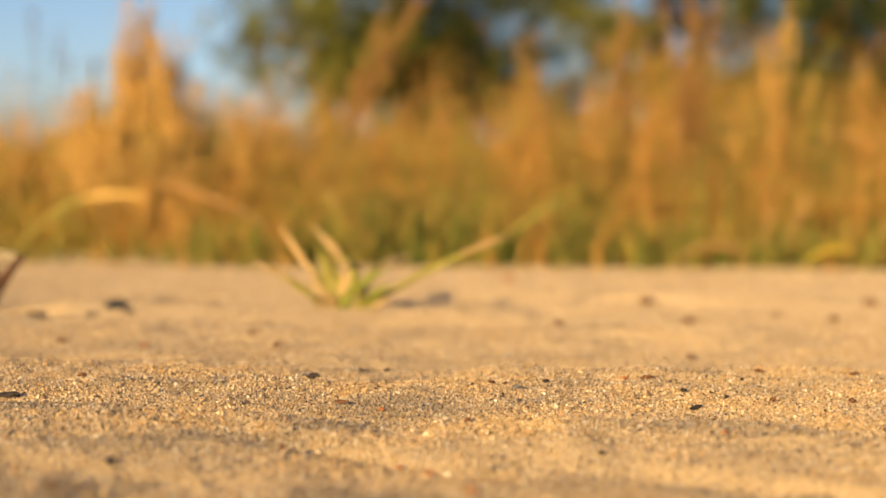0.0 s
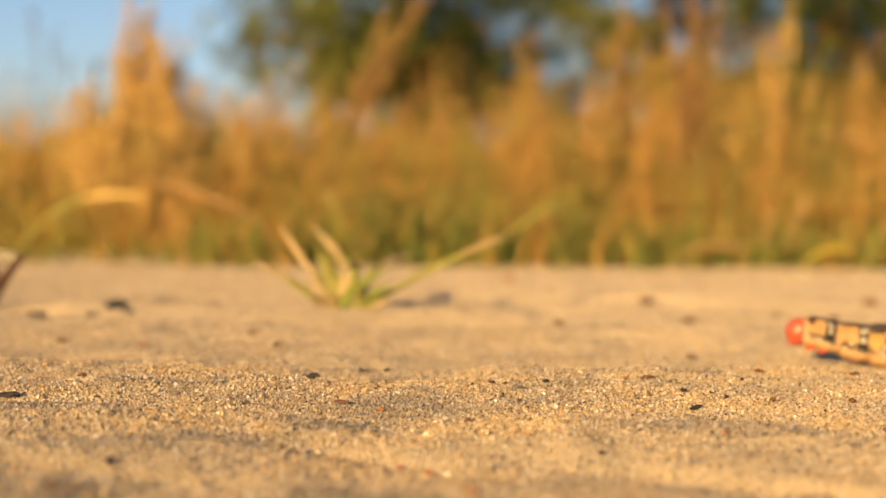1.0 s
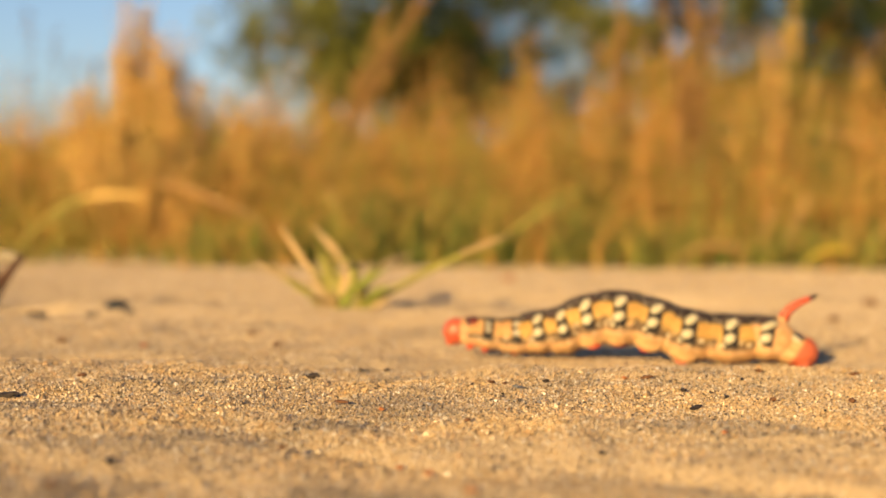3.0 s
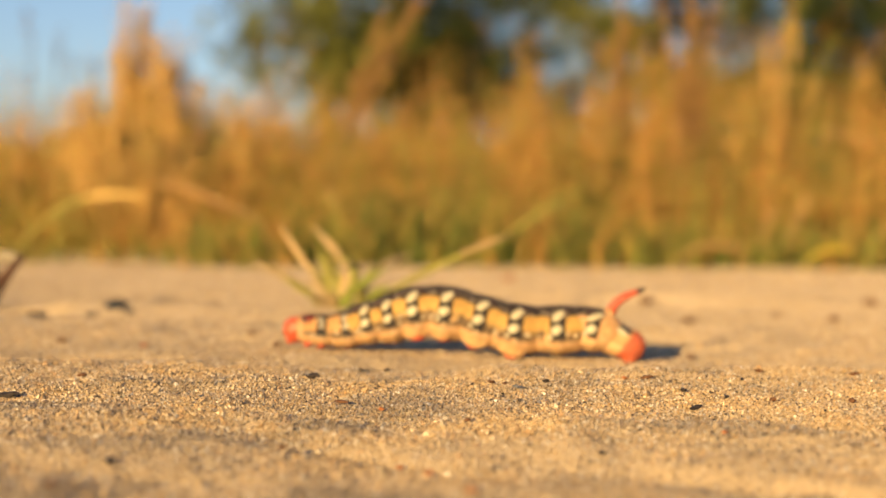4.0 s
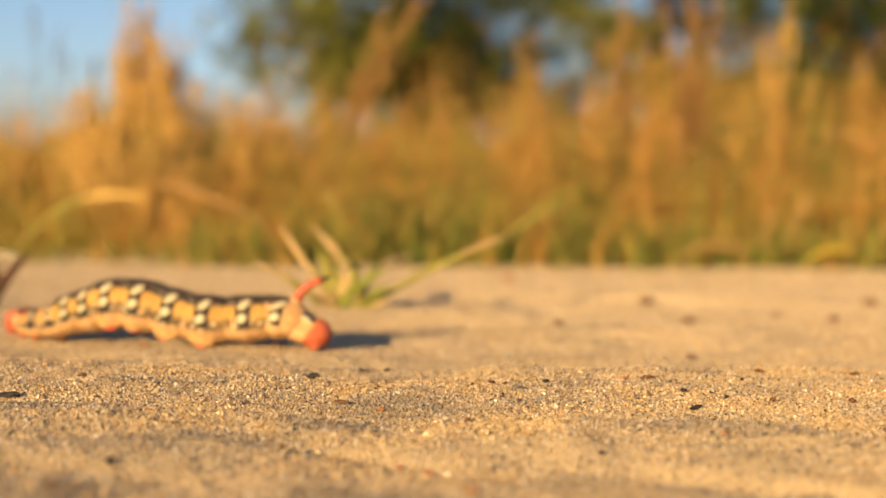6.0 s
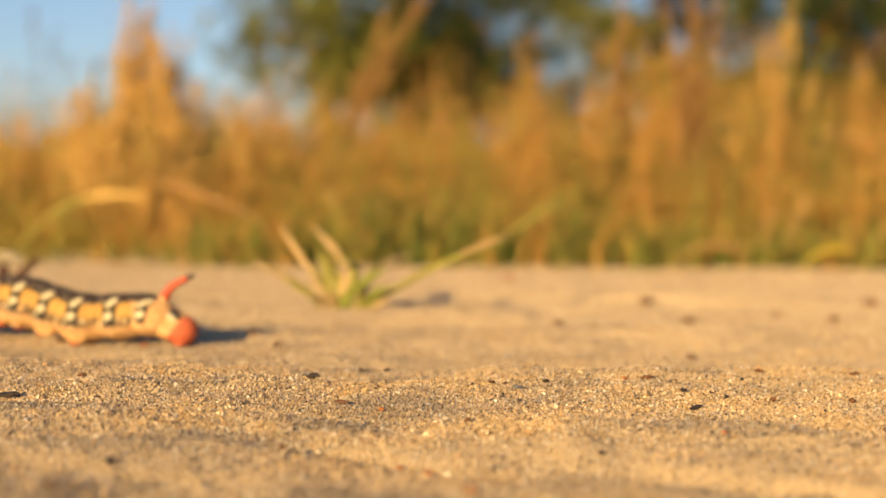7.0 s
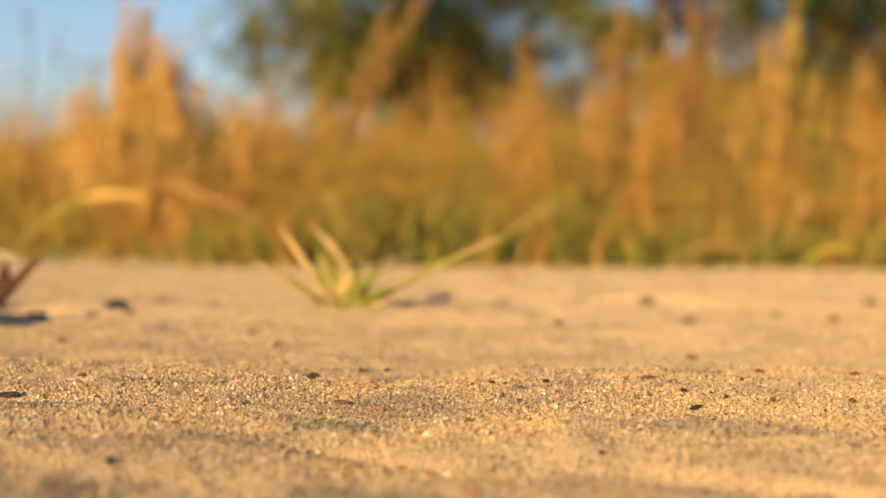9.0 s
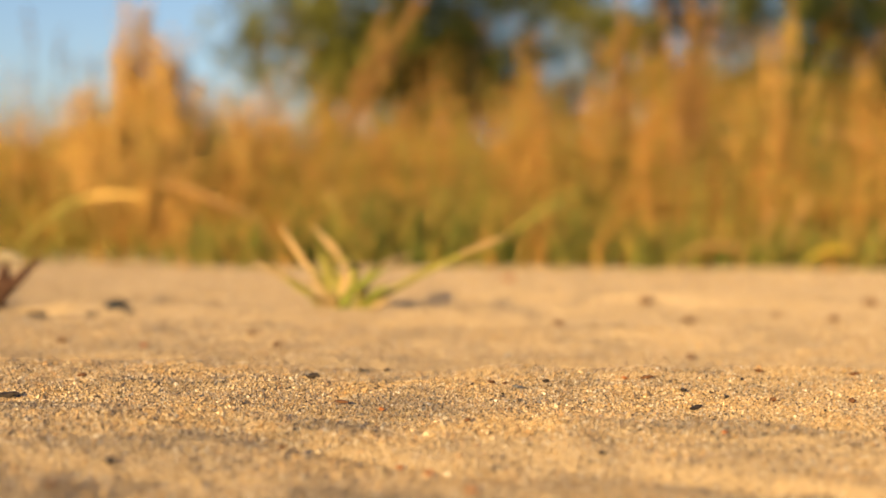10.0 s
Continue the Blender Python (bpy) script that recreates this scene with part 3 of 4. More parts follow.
def body_pose(t):
    """The pose of the whole body and of each segment in its space."""
    phase = float(np.interp(t, STRIDE_T, STRIDE_N))
    s = START + float(np.interp(t, MOVE_T, MOVE_MM)) * MM
    root = axes(on_track(s + 0.004, 0) - on_track(s - 0.004, 0), on_track(s, 0))
    spots = {}
    for key in NODES:
        spots[key] = on_track(s + wave(ADVANCE[key], phase) * MM, max(0.0, wave(RISE[key], phase) - SHAPE[key][0]) * MM)
    # the head draws in and reaches out as it feels its way
    when, drawn, lifted = zip(*HEAD_DRAW)
    back = (spots["c1"] - spots["head"]).normalized()
    tuck = float(np.interp(t, when, drawn)) * MM
    spots["head"] = spots["head"] + back * tuck + Vector((0, 0, float(np.interp(t, when, lifted)) * MM))
    spots["c1"] = spots["c1"] + back * tuck * 0.25
    for key in NODES:
        lowest = SHAPE[key][1] * 0.86 * MM - 0.0020
        spots[key].z = max(spots[key].z, lowest)
    spots["collar"] = spots["head"] * 0.46 + spots["c1"] * 0.54
    spots["collar"].z += 0.0002
    poses = {}
    for i, key in enumerate(CHAIN):
        a, b = spots[CHAIN[max(i - 1, 0)]], spots[CHAIN[min(i + 1, len(CHAIN) - 1)]]
        way = a - b
        if key == "c10":  # the horn's segment follows the tail more than the body
            way = (a - spots[key]).normalized() * 0.35 + (spots[key] - b).normalized() * 0.65
        poses[key] = root.inverted() @ axes(way, spots[key])
    return root, poses


CATERPILLAR, SEGMENTS = caterpillar()

# ---------------------------------------------------------------- bits lying on the sand


def chip_mesh(seed, size, material):
    """A crooked, flattened splinter."""
    rng = random.Random(seed)
    verts, faces = [], []
    n = 5
    pts = [((i / (n - 1) - 0.5) * size[0], rng.uniform(-0.15, 0.15) * size[1], rng.uniform(-0.1, 0.2) * size[2]) for i in range(n)]
    radii = [size[1] * 0.5 * k * rng.uniform(0.8, 1.2) for k in (0.35, 0.9, 1.0, 0.85, 0.3)]
    tube(verts, faces, pts, radii, 7, size[2] / size[1])
    return mesh_of("bit", verts, faces, material, False)


BITS = (  # x, y, length, width, thickness in mm, turn, tilt, kind
    (39.4, 223.4, 2.2, 0.9, 0.7, 25, 12, "char"), (-21.9, 245.7, 2.5, 1.3, 1.1, -15, 5, "char"), (17.9, 248.2, 1.2, 0.9, 0.7, 0, 0, "char"), (-69.2, 230.7, 3.6, 1.2, 1.0, 5, 6, "char"),
    (35.4, 249.0, 2.3, 1.0, 0.8, -10, 5, "brown"), (58.1, 264.6, 1.7, 0.9, 0.8, 10, 0, "brown"), (75.0, 262.8, 1.8, 0.8, 0.7, 0, 0, "brown"), (52.2, 227.7, 1.2, 1.0, 0.8, 30, 0, "brown"),
    (8.5, 246.1, 1.2, 0.9, 0.7, 0, 0, "brown"), (12.6, 241.8, 1.7, 0.8, 0.6, -5, 0, "grey"), (-40.9, 178.5, 1.4, 0.8, 0.7, 0, 0, "char"), (-40.8, 150.7, 1.2, 0.8, 0.7, 30, 0, "brown"),
    (-1.3, 170.1, 1.1, 0.8, 0.7, 15, 0, "rust"), (-15.6, 225.9, 2.5, 0.7, 0.6, -30, 4, "brown"), (-20.6, 187.3, 0.9, 0.7, 0.6, 0, 0, "brown"), (-62.9, 252.5, 1.8, 0.9, 0.7, 10, 0, "brown"),
    (3.8, 209.9, 1.1, 0.7, 0.5, 0, 0, "brown"), (20.9, 187.4, 1.0, 0.7, 0.6, 0, 0, "char"), (38.8, 197.8, 0.9, 0.6, 0.5, 20, 0, "rust"), (56.4, 328.0, 2.0, 1.3, 1.1, 0, 0, "brown"),
    (-5.2, 184.7, 1.0, 0.7, 0.6, 0, 0, "rust"), (31.8, 251.1, 1.2, 0.7, 0.6, 0, 0, "rust"), (10.7, 244.2, 1.1, 0.7, 0.5, 30, 0, "brown"), (3.4, 157.1, 1.5, 0.6, 0.5, 0, 0, "rust"),
    (70.4, 500.6, 4.7, 2.9, 2.4, 0, 0, "brown"), (32.5, 405.6, 3.2, 1.6, 1.4, -10, 0, "brown"), (73.8, 433.9, 4.7, 1.8, 1.4, 10, 0, "brown"), (119.3, 441.3, 3.8, 1.8, 1.5, -20, 0, "brown"),
    (-89.4, 340.2, 2.4, 1.4, 1.1, 0, 0, "brown"), (-37.7, 329.9, 2.1, 1.2, 1.0, 40, 0, "brown"), (-67.7, 328.6, 1.5, 1.0, 0.9, 0, 0, "rust"), (29.6, 650.7, 5.1, 2.9, 2.4, 10, 0, "rust"),
    (-9.0, 218.2, 0.9, 0.8, 0.6, 0, 0, "rust"), (40.1, 239.4, 1.1, 0.9, 0.7, 0, 0, "char"), (106.4, 459.9, 2.5, 1.4, 1.2, 0, 0, "brown"), (-45.9, 348.4, 1.9, 1.1, 0.9, 0, 0, "brown"),
    (67.1, 236.0, 1.1, 1.0, 0.8, 0, 0, "brown"), (148.2, 501.3, 4.7, 3.1, 2.6, 10, 0, "brown"), (-15.0, 270.5, 1.1, 0.7, 0.6, 0, 0, "char"), (-10.3, 272.6, 1.3, 0.7, 0.6, 0, 0, "char"))
BIT_KINDS = {"char": (CHAR, "black charred plant splinter on the sand", "splinter"), "brown": (BROWN, "small brown plant crumb on the sand", "crumb"),
             "grey": (SLATE, "small slate-grey stone chip on the sand", "stone chip"), "rust": (RUST, "tiny reddish stone chip on the sand", "stone chip")}
for number, (x, y, a, b, c, turn, tilt, kind) in enumerate(BITS):
    material, label, category = BIT_KINDS[kind]
    x, y = x * MM, y * MM
    thing({"char": "splinter", "brown": "crumb"}.get(kind, "stone_chip"), chip_mesh(number, (a * MM, b * MM, c * MM), material), label, category,
          pose(x, y, height(x, y) + (0.35 * c + 0.25) * MM, 0, -tilt, turn), "litter on the sand")

# ---------------------------------------------------------------- the grass tuft


def at_depth(mark, level, y):
    """A point at the depth y, by its bearing to the right and its slope up, in thousandths."""
    return Vector((mark / 1000 * y, y, EYE[2] + level / 1000 * y))


def blade_mesh(name, points, width, material, rounded=False, root=0.2):
    """A folded grass blade: a strip with a keel, thick enough to have two sides."""
    curve = []
    pts = [Vector(p) for p in points]
    for i in range(len(pts) - 1):
        p0, p1, p2, p3 = pts[max(i - 1, 0)], pts[i], pts[i + 1], pts[min(i + 2, len(pts) - 1)]
        for k in range(5):
            t = k / 5
            curve.append(0.5 * ((2 * p1) + (p2 - p0) * t + (2 * p0 - 5 * p1 + 4 * p2 - p3) * t * t + (3 * p1 - p0 - 3 * p2 + p3) * t ** 3))
    curve.append(pts[-1])
    n = len(curve)
    radii = [width / 2 * (root + (1 - root) * min(1, 1.5 * i / n)) * (1 - (i / (n - 1)) ** (6 if rounded else 2.4) * 0.93) for i in range(n)]
    verts, faces = [], []
    tube(verts, faces, curve, radii, 8, 0.35, 0.0, Vector((0.2, 1.0, -0.2)))
    return mesh_of(name, verts, faces, material)


def tuft():
    y = 0.425
    root = tagged(new("grass_tuft"), "small half-dry grass tuft rooted in the sand", "grass tuft")
    base = Vector((-0.0305, y, height(-0.0305, y) - 0.001))
    root.matrix_basis = Matrix.Translation(base)

    def local(mark, level, dy=0.0):
        return at_depth((mark - 784) / 2.564, (370 - level) / 2.564 + (mark - 784) / 2.564 * 0.0105, y + dy) - base

    blades = (  # outline of each blade, depth shift at its tip, width, material
        (((592, 546), (576, 518), (556, 488), (542, 468), (530, 450)), 0.002, 0.0011, TUFT_PALE), (((556, 488), (544, 471), (531, 453), (514, 428), (494, 397)), 0.006, 0.0029, TUFT_STRAW),
        (((616, 474), (610, 465), (598, 450), (575, 424), (552, 399)), 0.05, 0.0036, TUFT_STRAW), (((604, 547), (617, 518), (624, 490), (614, 466), (596, 446)), 0.006, 0.0022, TUFT_GREEN),
        (((645, 546), (690, 518), (745, 486), (815, 452), (904, 416)), 0.015, 0.0028, TUFT_GREEN), (((815, 450), (840, 440), (865, 430), (908, 414)), 0.015, 0.0029, TUFT_STRAW),
        (((602, 546), (614, 526), (642, 503), (686, 472)), 0.0, 0.0042, TUFT_LEAF), (((638, 547), (652, 530), (672, 514), (690, 508)), -0.004, 0.0036, TUFT_LEAF), (((616, 546), (622, 520), (634, 504)), -0.005, 0.0034, TUFT_LEAF),
        (((572, 541), (545, 516), (508, 492), (470, 472), (444, 460)), 0.0, 0.0026, TUFT_PALE), (((564, 540), (548, 520), (528, 508), (500, 490)), -0.004, 0.0032, TUFT_GREEN),
        (((592, 545), (584, 505), (574, 470), (560, 444)), 0.014, 0.0038, TUFT_GREEN), (((604, 546), (600, 505), (592, 478), (588, 455)), 0.016, 0.0036, TUFT_GREEN),
        (((614, 546), (624, 510), (632, 482), (622, 450)), 0.018, 0.0036, TUFT_GREEN), (((598, 546), (578, 512), (560, 486), (548, 470)), 0.01, 0.0030, TUFT_GREEN),
        (((608, 546), (606, 515), (612, 494), (608, 478)), 0.004, 0.0034, TUFT_STRAW), (((586, 544), (570, 520), (556, 502), (540, 500)), 0.002, 0.0030, TUFT_PALE),
        (((630, 547), (646, 512), (660, 488), (690, 462), (735, 450)), 0.025, 0.0034, TUFT_PALE), (((650, 547), (676, 526), (704, 508), (742, 492)), 0.004, 0.0020, TUFT_GREEN),
        (((626, 546), (640, 516), (650, 490), (668, 462)), 0.012, 0.0024, TUFT_GREEN), (((580, 543), (566, 530), (550, 527)), -0.005, 0.0034, TUFT_PALE), (((660, 547), (672, 538), (690, 530)), -0.004, 0.0026, TUFT_PALE),
        (((596, 546), (590, 530), (584, 515)), -0.006, 0.0026, TUFT_STRAW), (((644, 547), (636, 528), (640, 512)), -0.006, 0.0028, TUFT_GREEN))
    for outline, shift, width, material in blades:
        n = len(outline) - 1
        pts = [local(mark, level, shift * ((mark - 640) / 256 if outline[0][0] == 815 else i / n) ** 1.5) for i, (mark, level) in enumerate(outline)]
        part("blade", blade_mesh("blade", pts, width, material, root=0.2 if material is TUFT_STRAW else 0.45), root, "dry straw-coloured blade" if material in (TUFT_PALE, TUFT_STRAW) else "")
    return root


tuft()

# ---------------------------------------------------------------- the grass behind the sand


class Heap:
    """Collects many small pieces into one mesh."""

    def __init__(self):
        self.v, self.f = [], []

    def stem(self, foot, tip, bow, r0, r1, n=5, sides=3):
        pts = bezier(foot, bow, tip, n)
        tube(self.v, self.f, pts, [r0 + (r1 - r0) * i / (n - 1) for i in range(n)], sides, 1.0, 0.3)

    def blade(self, foot, tip, bow, width, turn, n=6):
        pts = bezier(foot, bow, tip, n)
        tube(self.v, self.f, pts, [width / 2 * (1 - (i / (n - 1)) ** 2 * 0.95) for i in range(n)], 3, 0.3, turn)

    def seed(self, place, way, length, width):
        tube(self.v, self.f, [place, place + way * length * 0.4, place + way * length], [width * 0.25, width * 0.5, width * 0.1], 3, 0.8)

    def panicle(self, rng, place, way, length, spread, count, seed_length):
        side = Vector((1, 0, 0)) if abs(way.x) < 0.8 else Vector((0, 1, 0))
        side = (side - way * way.dot(side)).normalized()
        other = way.cross(side)
        for _ in range(count):
            k = rng.random()
            w = rng.uniform(0, 2 * math.pi)
            out = (side * math.cos(w) + other * math.sin(w))
            p = place + way * length * k + out * spread * (1 - k * 0.75) * rng.uniform(0.2, 1)
            self.seed(p, (way * 1.0 + out * 0.5 + Vector((0, 0, -0.2))).normalized(), seed_length * rng.uniform(0.7, 1.3), seed_length * 0.38)

    def done(self, name, material, label, category, kind="stuff"):
        return thing(name, mesh_of(name, self.v, self.f, material), label, category, None, "", kind)


def meadow(name, material, label, seed, count, near, far, tall, thick, heads, lean=0.25, side=(-0.36, 0.36), blades=0.5, aside=0.3, bunch=0, crowd=1.3):
    """Stems and blades strewn over a strip of ground; tall() gives the height by bearing. bunch: how many grow from one root."""
    rng = random.Random(seed)
    heap = Heap()
    centre = None
    for number in range(count):
        if centre is None or not bunch or number % bunch == 0:
            y = near + (far - near) * rng.random() ** crowd
            b = rng.uniform(*side)
            x = b * y
            if rng.random() < aside:
                x = rng.choice((-1, 1)) * rng.uniform(0.36 * y, 0.36 * y + 2.2)
                b = x / y
            y += 0.05 * min(0.36, max(-0.36, b))     # the meadow's edge runs a little askew
            centre, drift = (x, y), rng.uniform(-1, 1) * lean
        x, y = centre
        if bunch:
            x, y = x + rng.gauss(0, 0.005) * y, y + rng.gauss(0, 0.006)
        h = tall(b, rng) * y
        if h < 0.01:
            continue
        foot = Vector((x, y, height(x, y) - 0.004))
        a = rng.uniform(-1, 1) * lean if not bunch else drift + rng.gauss(0, 0.25) * lean
        tip = foot + Vector((a * h, rng.uniform(-0.6, 0.6) * lean * h, h * rng.uniform(0.85, 1.0)))
        bow = foot + Vector((a * h * 0.15, 0, h * 0.6))
        if rng.random() < blades:
            heap.blade(foot, tip, bow, thick * y * rng.uniform(1.6, 3.6), rng.uniform(-0.9, 0.9))
        else:
            heap.stem(foot, tip, bow, thick * y * 0.5, thick * y * 0.2)
            if rng.random() < heads:
                way = (tip - bow).normalized()
                heap.panicle(rng, tip - way * 0.5 * h, way, 0.55 * h, 0.014 * h, 9, 0.0052 * y)
    return heap.done(name, material, label, "grass")


def bearing(mark):
    return (mark - 784) / 2564


def slope(level):
    return (370 - level) / 2564


def wall_of_grass(b, rng):
    """The thick lower growth: its height over distance, by bearing."""
    left = math.exp(-((b - bearing(240)) / 0.035) ** 2)
    gap = math.exp(-((b - bearing(60)) / 0.035) ** 2)
    right = float(smooth(b, bearing(900), bearing(1150)))
    return rng.uniform(0.030, 0.064) + rng.random() ** 2 * (0.034 + 0.05 * left - 0.03 * gap + 0.018 * right)


def wisps(b, rng):
    left = math.exp(-((b - bearing(265)) / 0.022) ** 2)
    gap = math.exp(-((b - bearing(90)) / 0.05) ** 2) + math.exp(-((b - bearing(385)) / 0.025) ** 2)
    right = float(smooth(b, bearing(950), bearing(1150)))
    return max(0.0, rng.uniform(0.05, 0.095) + 0.03 * right * rng.random() + 0.06 * rng.random() ** 2 * (1 + left) - 0.032 * gap)


def undergrowth(b, rng):
    lush = 1.0 + 0.7 * math.exp(-((b - bearing(780)) / 0.12) ** 2)
    if b < bearing(340) and rng.random() < 0.5:
        return 0.0
    return rng.uniform(0.012, 0.042) * lush * (0.55 if b < bearing(340) else 1.0)


def golden_patch(b, rng):
    return rng.uniform(0.035, 0.07) + 0.03 * rng.random() ** 2


meadow("dry_grass", DRY, "thick golden-orange dry meadow grass", 11, 8600, 0.93, 2.2, wall_of_grass, 0.0008, 0.4, 0.14, blades=0.6)
meadow("dry_grass_stalks", DRY, "tall dry grass stalks with loose seed heads", 12, 2100, 1.0, 2.6, wisps, 0.0008, 0.95, 0.16, blades=0.15, bunch=7)
meadow("far_grass", DRY, "dry meadow grass further back", 13, 3000, 2.4, 7.0, wall_of_grass, 0.0013, 0.4, 0.16)
meadow("green_grass", GREEN, "low green grass among the dry stalks", 14, 4600, 0.80, 1.5, undergrowth, 0.0011, 0.0, 0.5, blades=0.85, crowd=1.7)
meadow("dry_litter", DRY, "short dry grass along the edge of the sand", 16, 2600, 0.80, 1.5, undergrowth, 0.0014, 0.0, 0.7, blades=0.8, crowd=1.7)
meadow("golden_grass", GOLD, "sunlit pale golden grass", 17, 600, 0.96, 1.2, golden_patch, 0.0009, 0.3, 0.14, side=(bearing(115), bearing(345)), blades=0.7, aside=0.0)
meadow("green_stalks", GREEN, "fresh green grass stalks", 15, 2400, 1.0, 2.2, wall_of_grass, 0.0010, 0.3, 0.2, side=(bearing(330), 0.36))


def stalk_meshes(rng, h, lean_to, thick, heads):
    """One stalk with its leaf, and its feathery head, about its own foot."""
    foot = Vector((0, 0, -0.003))
    tip = foot + Vector((lean_to * h + rng.gauss(0, 0.05) * h, rng.gauss(0, 0.06) * h, h))
    bow = foot + Vector((lean_to * h * 0.3, 0, h * 0.55))
    stem, head = Heap(), Heap()
    stem.stem(foot, tip, bow, thick * 0.6, thick * 0.25)
    stem.blade(foot, foot + Vector((rng.gauss(0, 0.3) * h, rng.gauss(0, 0.2) * h, h * 0.55)), foot + Vector((0, 0, h * 0.45)), thick * 2.2, rng.uniform(-1, 1))
    way = (tip - bow).normalized()
    head.panicle(rng, tip - way * 0.5 * h, way, 0.54 * h, 0.022 * h * heads, 34, 0.008)
    return stem, head


def clump(label, material, mark, y, level, count, spread, lean_to, seed, thick=0.0022, heads=1.0):
    """A clump of stalks at a bearing, as tall as the slope says."""
    rng = random.Random(seed)
    x = bearing(mark) * y
    h0 = slope(level) * y + EYE[2]
    root = tagged(new("grass_clump"), label, "grass clump", "clumps at the edge of the meadow")
    root.matrix_basis = Matrix.Translation((x, y, height(x, y)))
    for _ in range(count):
        dx, dy = rng.gauss(0, spread), rng.gauss(0, spread)
        stem, head = stalk_meshes(rng, h0 * rng.uniform(0.6, 1.0), lean_to, thick, heads)
        stalk = part("stalk", mesh_of("stalk", stem.v, stem.f, material), root)
        stalk.location = (dx, dy, height(x + dx, y + dy) - height(x, y))
        tagged(part("seed_head", mesh_of("seed_head", head.v, head.f, material), stalk), kind="stuff")
    SWAYING.append(root)
    return root


SWAYING = []
clump("low golden grass clump with feathery heads", GOLD, 215, 1.05, 210, 16, 0.022, 0.02, 51, 0.0016)
clump("low golden grass clump with feathery heads", GOLD, 300, 1.10, 190, 16, 0.022, 0.0, 52, 0.0016)
clump("low golden grass clump with feathery heads", GOLD, 130, 1.10, 235, 14, 0.022, 0.03, 53, 0.0016)
clump("pale golden grass clump with thin heads", GOLD, 425, 1.3, 165, 12, 0.02, 0.0, 54, 0.0014)
clump("tall golden grass clump with feathery heads", GOLD, 232, 1.35, 10, 20, 0.010, 0.01, 21)
clump("golden grass clump with feathery heads", GOLD, 180, 1.30, 150, 14, 0.018, 0.02, 35)
clump("tall orange grass clump with dense heads", GOLD, 300, 1.30, 45, 20, 0.010, -0.02, 22)
clump("orange dry grass clump leaning aside", STRAW, 548, 1.25, -80, 7, 0.003, 0.40, 23, 0.0022, 0.33)
clump("orange dry grass clump beside taller stalks", DRY, 10, 1.2, 215, 9, 0.02, 0.0, 24)
clump("yellow-green upright grass clump", GREEN, 1410, 1.2, -60, 9, 0.006, 0.0, 25, 0.0026)
clump("tall straight yellow-brown grass clump", GOLD, 1380, 1.15, -40, 6, 0.006, 0.01, 36, 0.0018, 0.25)
clump("tall straight orange-brown grass clump", STRAW, 1205, 1.15, -40, 9, 0.007, 0.0, 55, 0.0022, 0.4)
clump("tall straight brown grass clump", STRAW, 1085, 1.2, -20, 6, 0.006, 0.02, 56, 0.0018, 0.4)
clump("pale golden grass clump with thin heads", GOLD, 130, 1.5, 175, 10, 0.02, 0.0, 37, 0.0014)
clump("pale golden grass clump with thin heads", GOLD, 345, 1.5, 150, 10, 0.02, 0.05, 38, 0.0014)
clump("golden grass clump with feathery heads", GOLD, 265, 1.25, 190, 12, 0.02, 0.0, 39, 0.0016)
for mark, y, level, seed in ((1190, 1.2, 90, 26), (1520, 1.25, 110, 27), (950, 1.2, 190, 28)):
    clump("orange dry grass clump with full heads", DRY, mark, y, level, 8, 0.013, 0.02, seed)
for mark, y, level, seed in ((62, 1.9, 30, 29), (85, 1.9, 70, 31), (130, 1.8, 110, 30), (150, 1.85, 125, 32), (1060, 1.7, 60, 33), (840, 1.8, 90, 34)):
    rng = random.Random(seed)
    x = bearing(mark) * y
    stem, head = stalk_meshes(rng, slope(level) * y + EYE[2], 0.02, 0.0020, 1.1)
    root = thing("seed_stalk", mesh_of("seed_stalk", stem.v, stem.f, STALK_BROWN), "thin grey-brown seed stalk against the sky", "grass stalk",
                 Matrix.Translation((x, y, height(x, y))), "seed stalks above the meadow")
    tagged(part("seed_head", mesh_of("seed_head", head.v, head.f, STALK_BROWN), root), kind="stuff")
    SWAYING.append(root)


def arching_blade(name, label, outline, y, width, material, dy=0.0, rooted=True):
    n = len(outline) - 1
    pts = [Vector((bearing(mark) * (y + dy * i / n), y + dy * i / n, EYE[2] + slope(level + (mark - 784) * -0.0105) * (y + dy * i / n))) for i, (mark, level) in enumerate(outline)]
    if rooted:
        pts[0].z = height(pts[0].x, pts[0].y) - 0.002
    return thing(name, blade_mesh(name, pts, width, material, True), label, "grass blade", None, "bent blades before the meadow")


arch = arching_blade("bent_blade", "arching yellow-green grass blade with a dry tip", ((20, 470), (45, 425), (95, 378), (150, 352), (190, 346)), 0.80, 0.0030, TUFT_GREEN)
tip = arching_blade("dry_tip", "dry golden blade tip", ((120, 364), (160, 349), (205, 344), (258, 347)), 0.80, 0.0046, GOLD, rooted=False)
tip.parent = arch
del tip["category"], tip["group"]
arching_blade("bent_blade", "drooping tan dry grass blade", ((500, 450), (455, 392), (395, 362), (350, 342), (268, 315)), 0.80, 0.0032, STRAW)
arching_blade("bent_blade", "long green blade leaning over the sand", ((800, 468), (860, 440), (905, 412), (960, 374), (1030, 332)), 0.80, 0.0030, GREEN)
arching_blade("bent_blade", "pale yellow blade lying along the grass edge", ((1180, 466), (1222, 444), (1268, 433), (1316, 441)), 0.80, 0.0026, STRAW)
arching_blade("bent_blade", "short pale upright blade at the grass edge", ((1345, 464), (1350, 420), (1362, 385), (1368, 362)), 0.86, 0.0026, STRAW)
